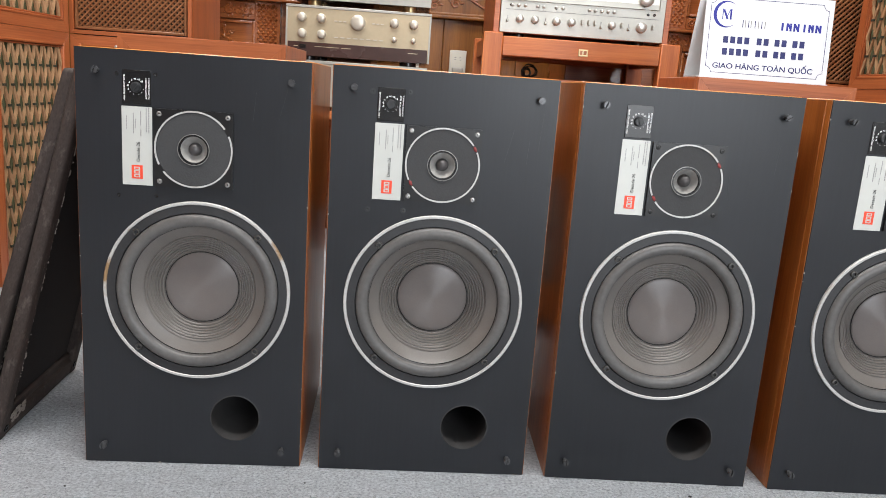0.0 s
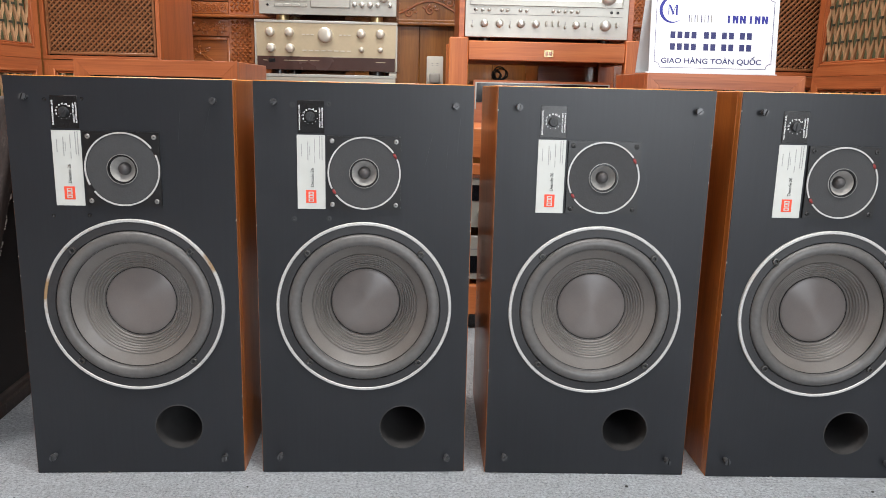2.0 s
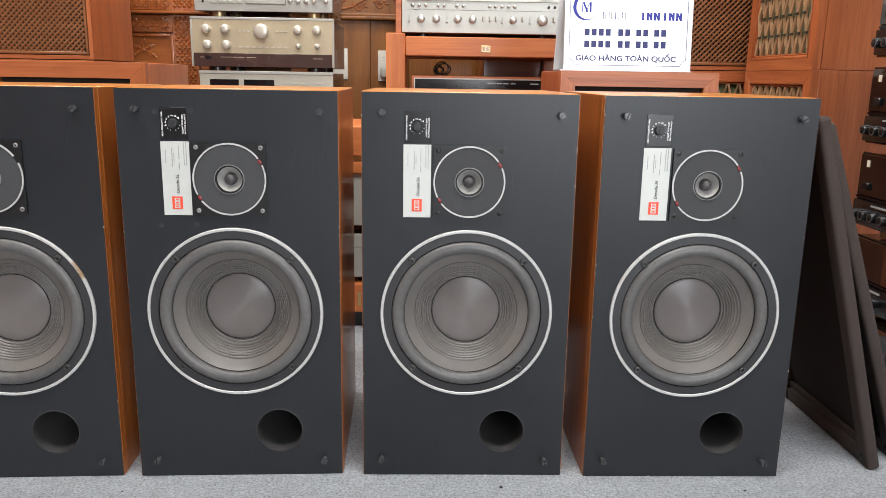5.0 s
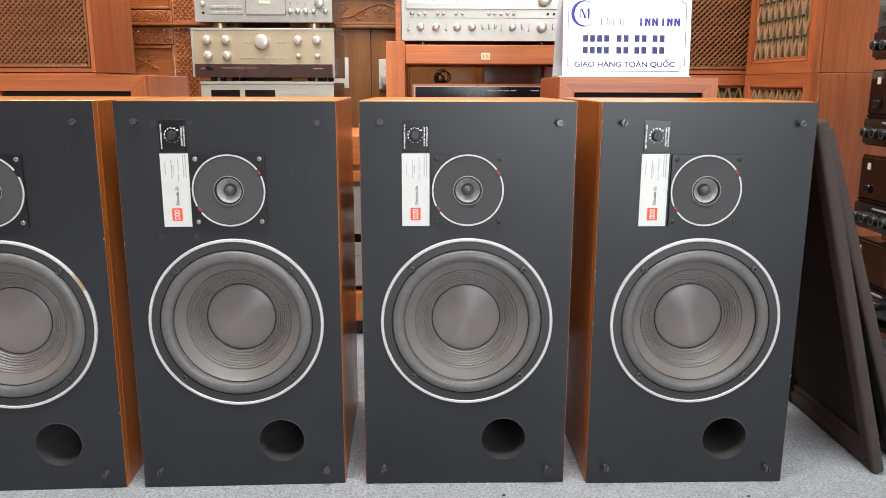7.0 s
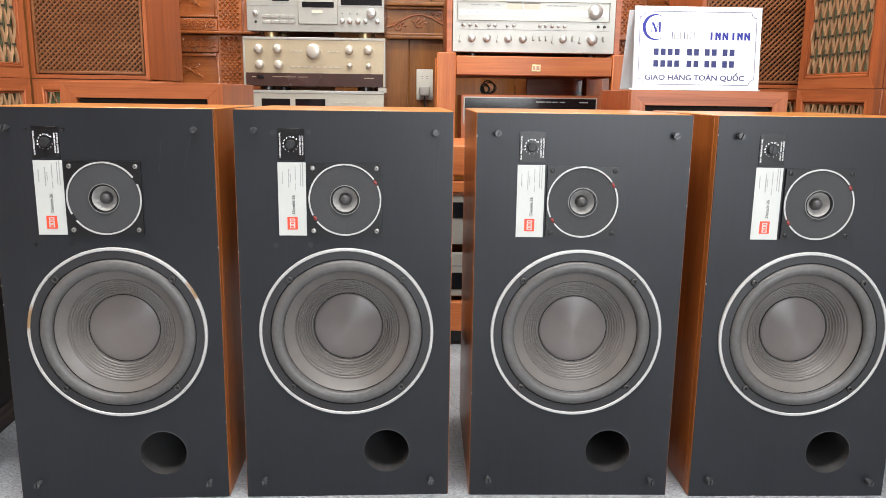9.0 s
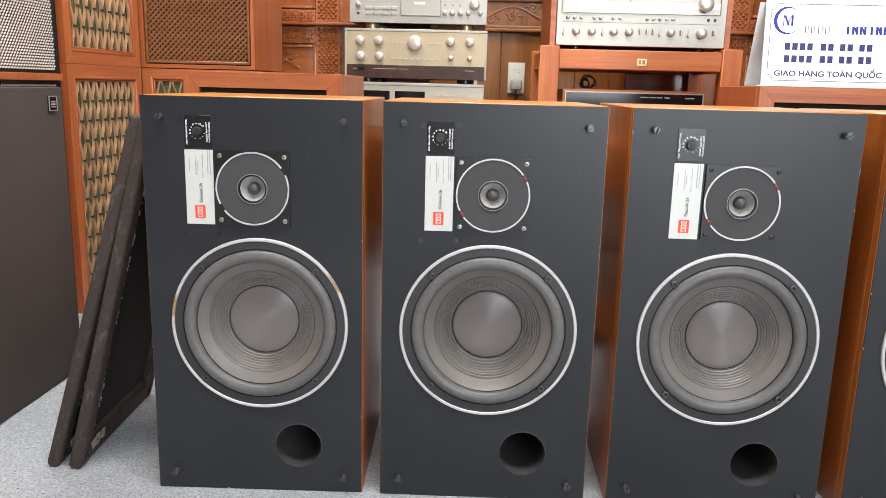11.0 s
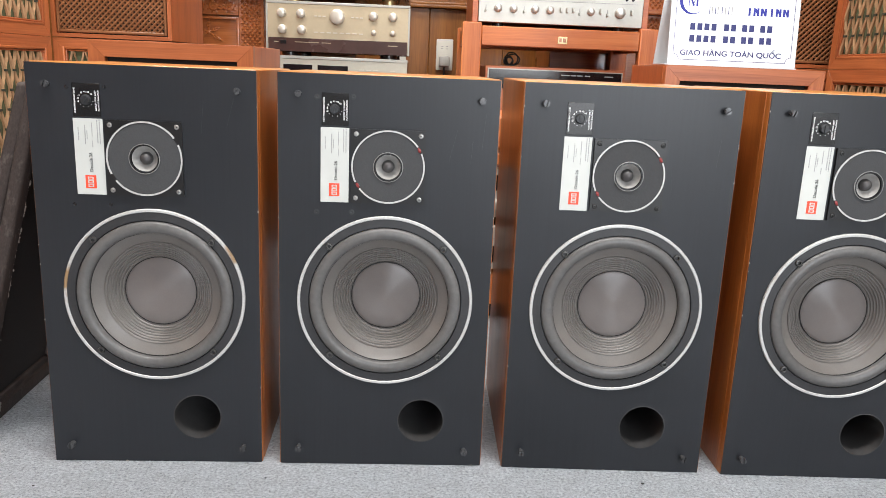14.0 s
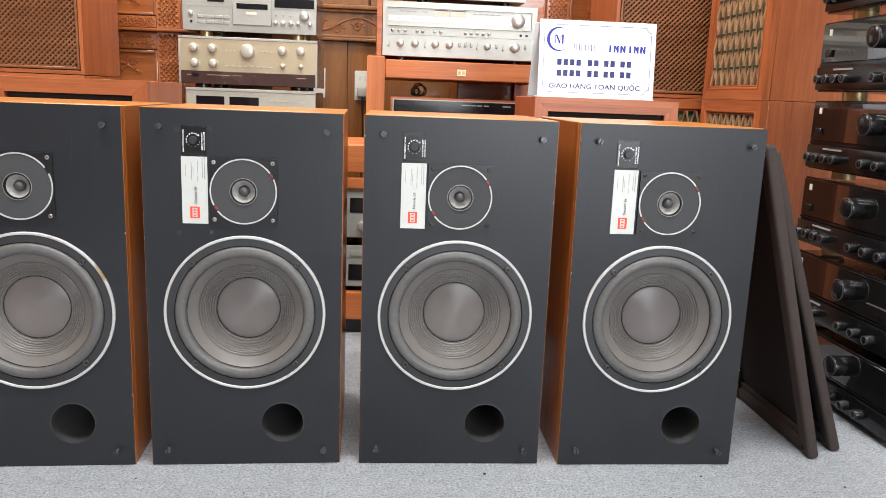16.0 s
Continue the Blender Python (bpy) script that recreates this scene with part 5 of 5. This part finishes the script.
# ---- the white sign ----
def sign():
    s = thing("sign_stand", "white acrylic tent sign with blue print on a speaker", "sign", pose(0.674, 1.872, 0.664))
    w, h, lean = 0.312, 0.199, -5
    tilt = pose(0, 0, 0.001, lean, 0, 0)
    card = part("card", boxed(0, w, -0.0015, 0.0015, 0, h, bevel=0.0004), CARD, s, "white card with thin blue border", tilt)
    part("back_leaf", boxed(-0.012, w - 0.012, 0, 0.003, 0, h * 0.985, bevel=0.0004), ACRYLIC, s, "clear acrylic back leaf", pose(0, 0.075, 0.001, 16, 0, 0))
    part("base_leaf", boxed(-0.01, w, -0.01, 0.085, 0, 0.0025), ACRYLIC, s)
    T = Matrix.Translation
    # border with notched corners
    e, n, t = 0.012, 0.014, 0.0011
    for x0, x1, z0, z1 in ((e + n, w - e - n, e, e + t), (e + n, w - e - n, h - e - t, h - e), (e, e + t, e + n, h - e - n), (w - e - t, w - e, e + n, h - e - n)):
        part("border_line", boxed(x0, x1, -0.0020, -0.0014, z0, z1), NAVY, card)
    for cx, cz, a in ((e, e, 0), (w - e, e, 90), (w - e, h - e, 180), (e, h - e, 270)):
        part("border_corner", ring_gap(n - t / 2, n + t / 2, a, a + 90, -0.0020, -0.0014, 10), NAVY, card, "", T((cx, 0, cz)))
    # round mark: a crescent, a thin ring and strokes
    bm = bmesh.new()
    rows_ = []
    for k in range(33):
        a = radians(50 + 260 * k / 32)
        th = 0.0008 + 0.0072 * math.sin(math.pi * k / 32) ** 1.5
        rows_.append([bm.verts.new((r * math.cos(a), -0.002, r * math.sin(a))) for r in (0.031, 0.031 - th)])
    for p, q in zip(rows_, rows_[1:]):
        bm.faces.new((p[0], p[1], q[1], q[0]))
    part("round_mark", bm, BLUE, card, "", T((0.05, 0, h - 0.05)))
    for x0, x1, lean_, wd in ((0.042, 0.042, 0, 0.0016), (0.049, 0.049, 24, 0.004), (0.055, 0.055, -22, 0.0014), (0.0615, 0.0615, 0, 0.004)):
        part("mark_stroke", boxed(-wd / 2, wd / 2, -0.0022, -0.0014, -0.012, 0.012), BLUE, card, "", T((x0, 0, h - 0.05)) @ Matrix.Rotation(radians(-lean_), 4, "Y"))
    # shop name as plain strokes, light ones then heavy ones
    for k, x in enumerate((0.092, 0.098, 0.106, 0.112, 0.122, 0.130, 0.138, 0.146)):
        part("name_stroke", boxed(x, x + 0.0016, -0.0020, -0.0014, h - 0.078, h - 0.061), GREY_INK if k % 2 else NAVY, card)
    for k, x in enumerate((0.187, 0.199, 0.2075, 0.2165, 0.226, 0.241, 0.253, 0.2615, 0.2705, 0.280)):
        part("name_stroke", boxed(x, x + 0.0048, -0.0020, -0.0014, h - 0.0785, h - 0.0605), BLUE, card)
    for x in (0.203, 0.220, 0.257, 0.274):
        part("name_stroke", boxed(-0.002, 0.002, -0.0021, -0.0014, -0.008, 0.008), BLUE, card, "", T((x + 0.004, 0, h - 0.0695)) @ Matrix.Rotation(radians(-28), 4, "Y"))
    # two rows of plain bars where the numbers stand
    for zc in (h - 0.1085, h - 0.1365):
        for x0, n in ((0.049, 4), (0.131, 2), (0.175, 2), (0.219, 2)):
            for k in range(n):
                part("number_bar", boxed(x0 + 0.0172 * k, x0 + 0.0172 * k + 0.0118, -0.0020, -0.0014, zc - 0.0078, zc + 0.0078), NAVY, card)
    lettering("lettering", "GIAO HÀNG TOÀN QUỐC", 0.0175, NAVY, card, T((0.152, -0.0018, 0.0285)) @ FACE, width=0.246, bold=0.015)
    return s


sign()


# ---- bits on the carpet ----
bm = bmesh.new()
rnd = random.Random(31)
for k in range(26):
    q = 0.0009 + 0.0014 * rnd.random()
    lump(bm, rnd.uniform(-0.9, 1.2), rnd.uniform(0.75, 1.08), q * 0.6, q * 1.5, q, q * 0.8)
solid("crumb", bm, INK, "tiny dark crumbs scattered on the grey carpet", "crumbs", "stuff")
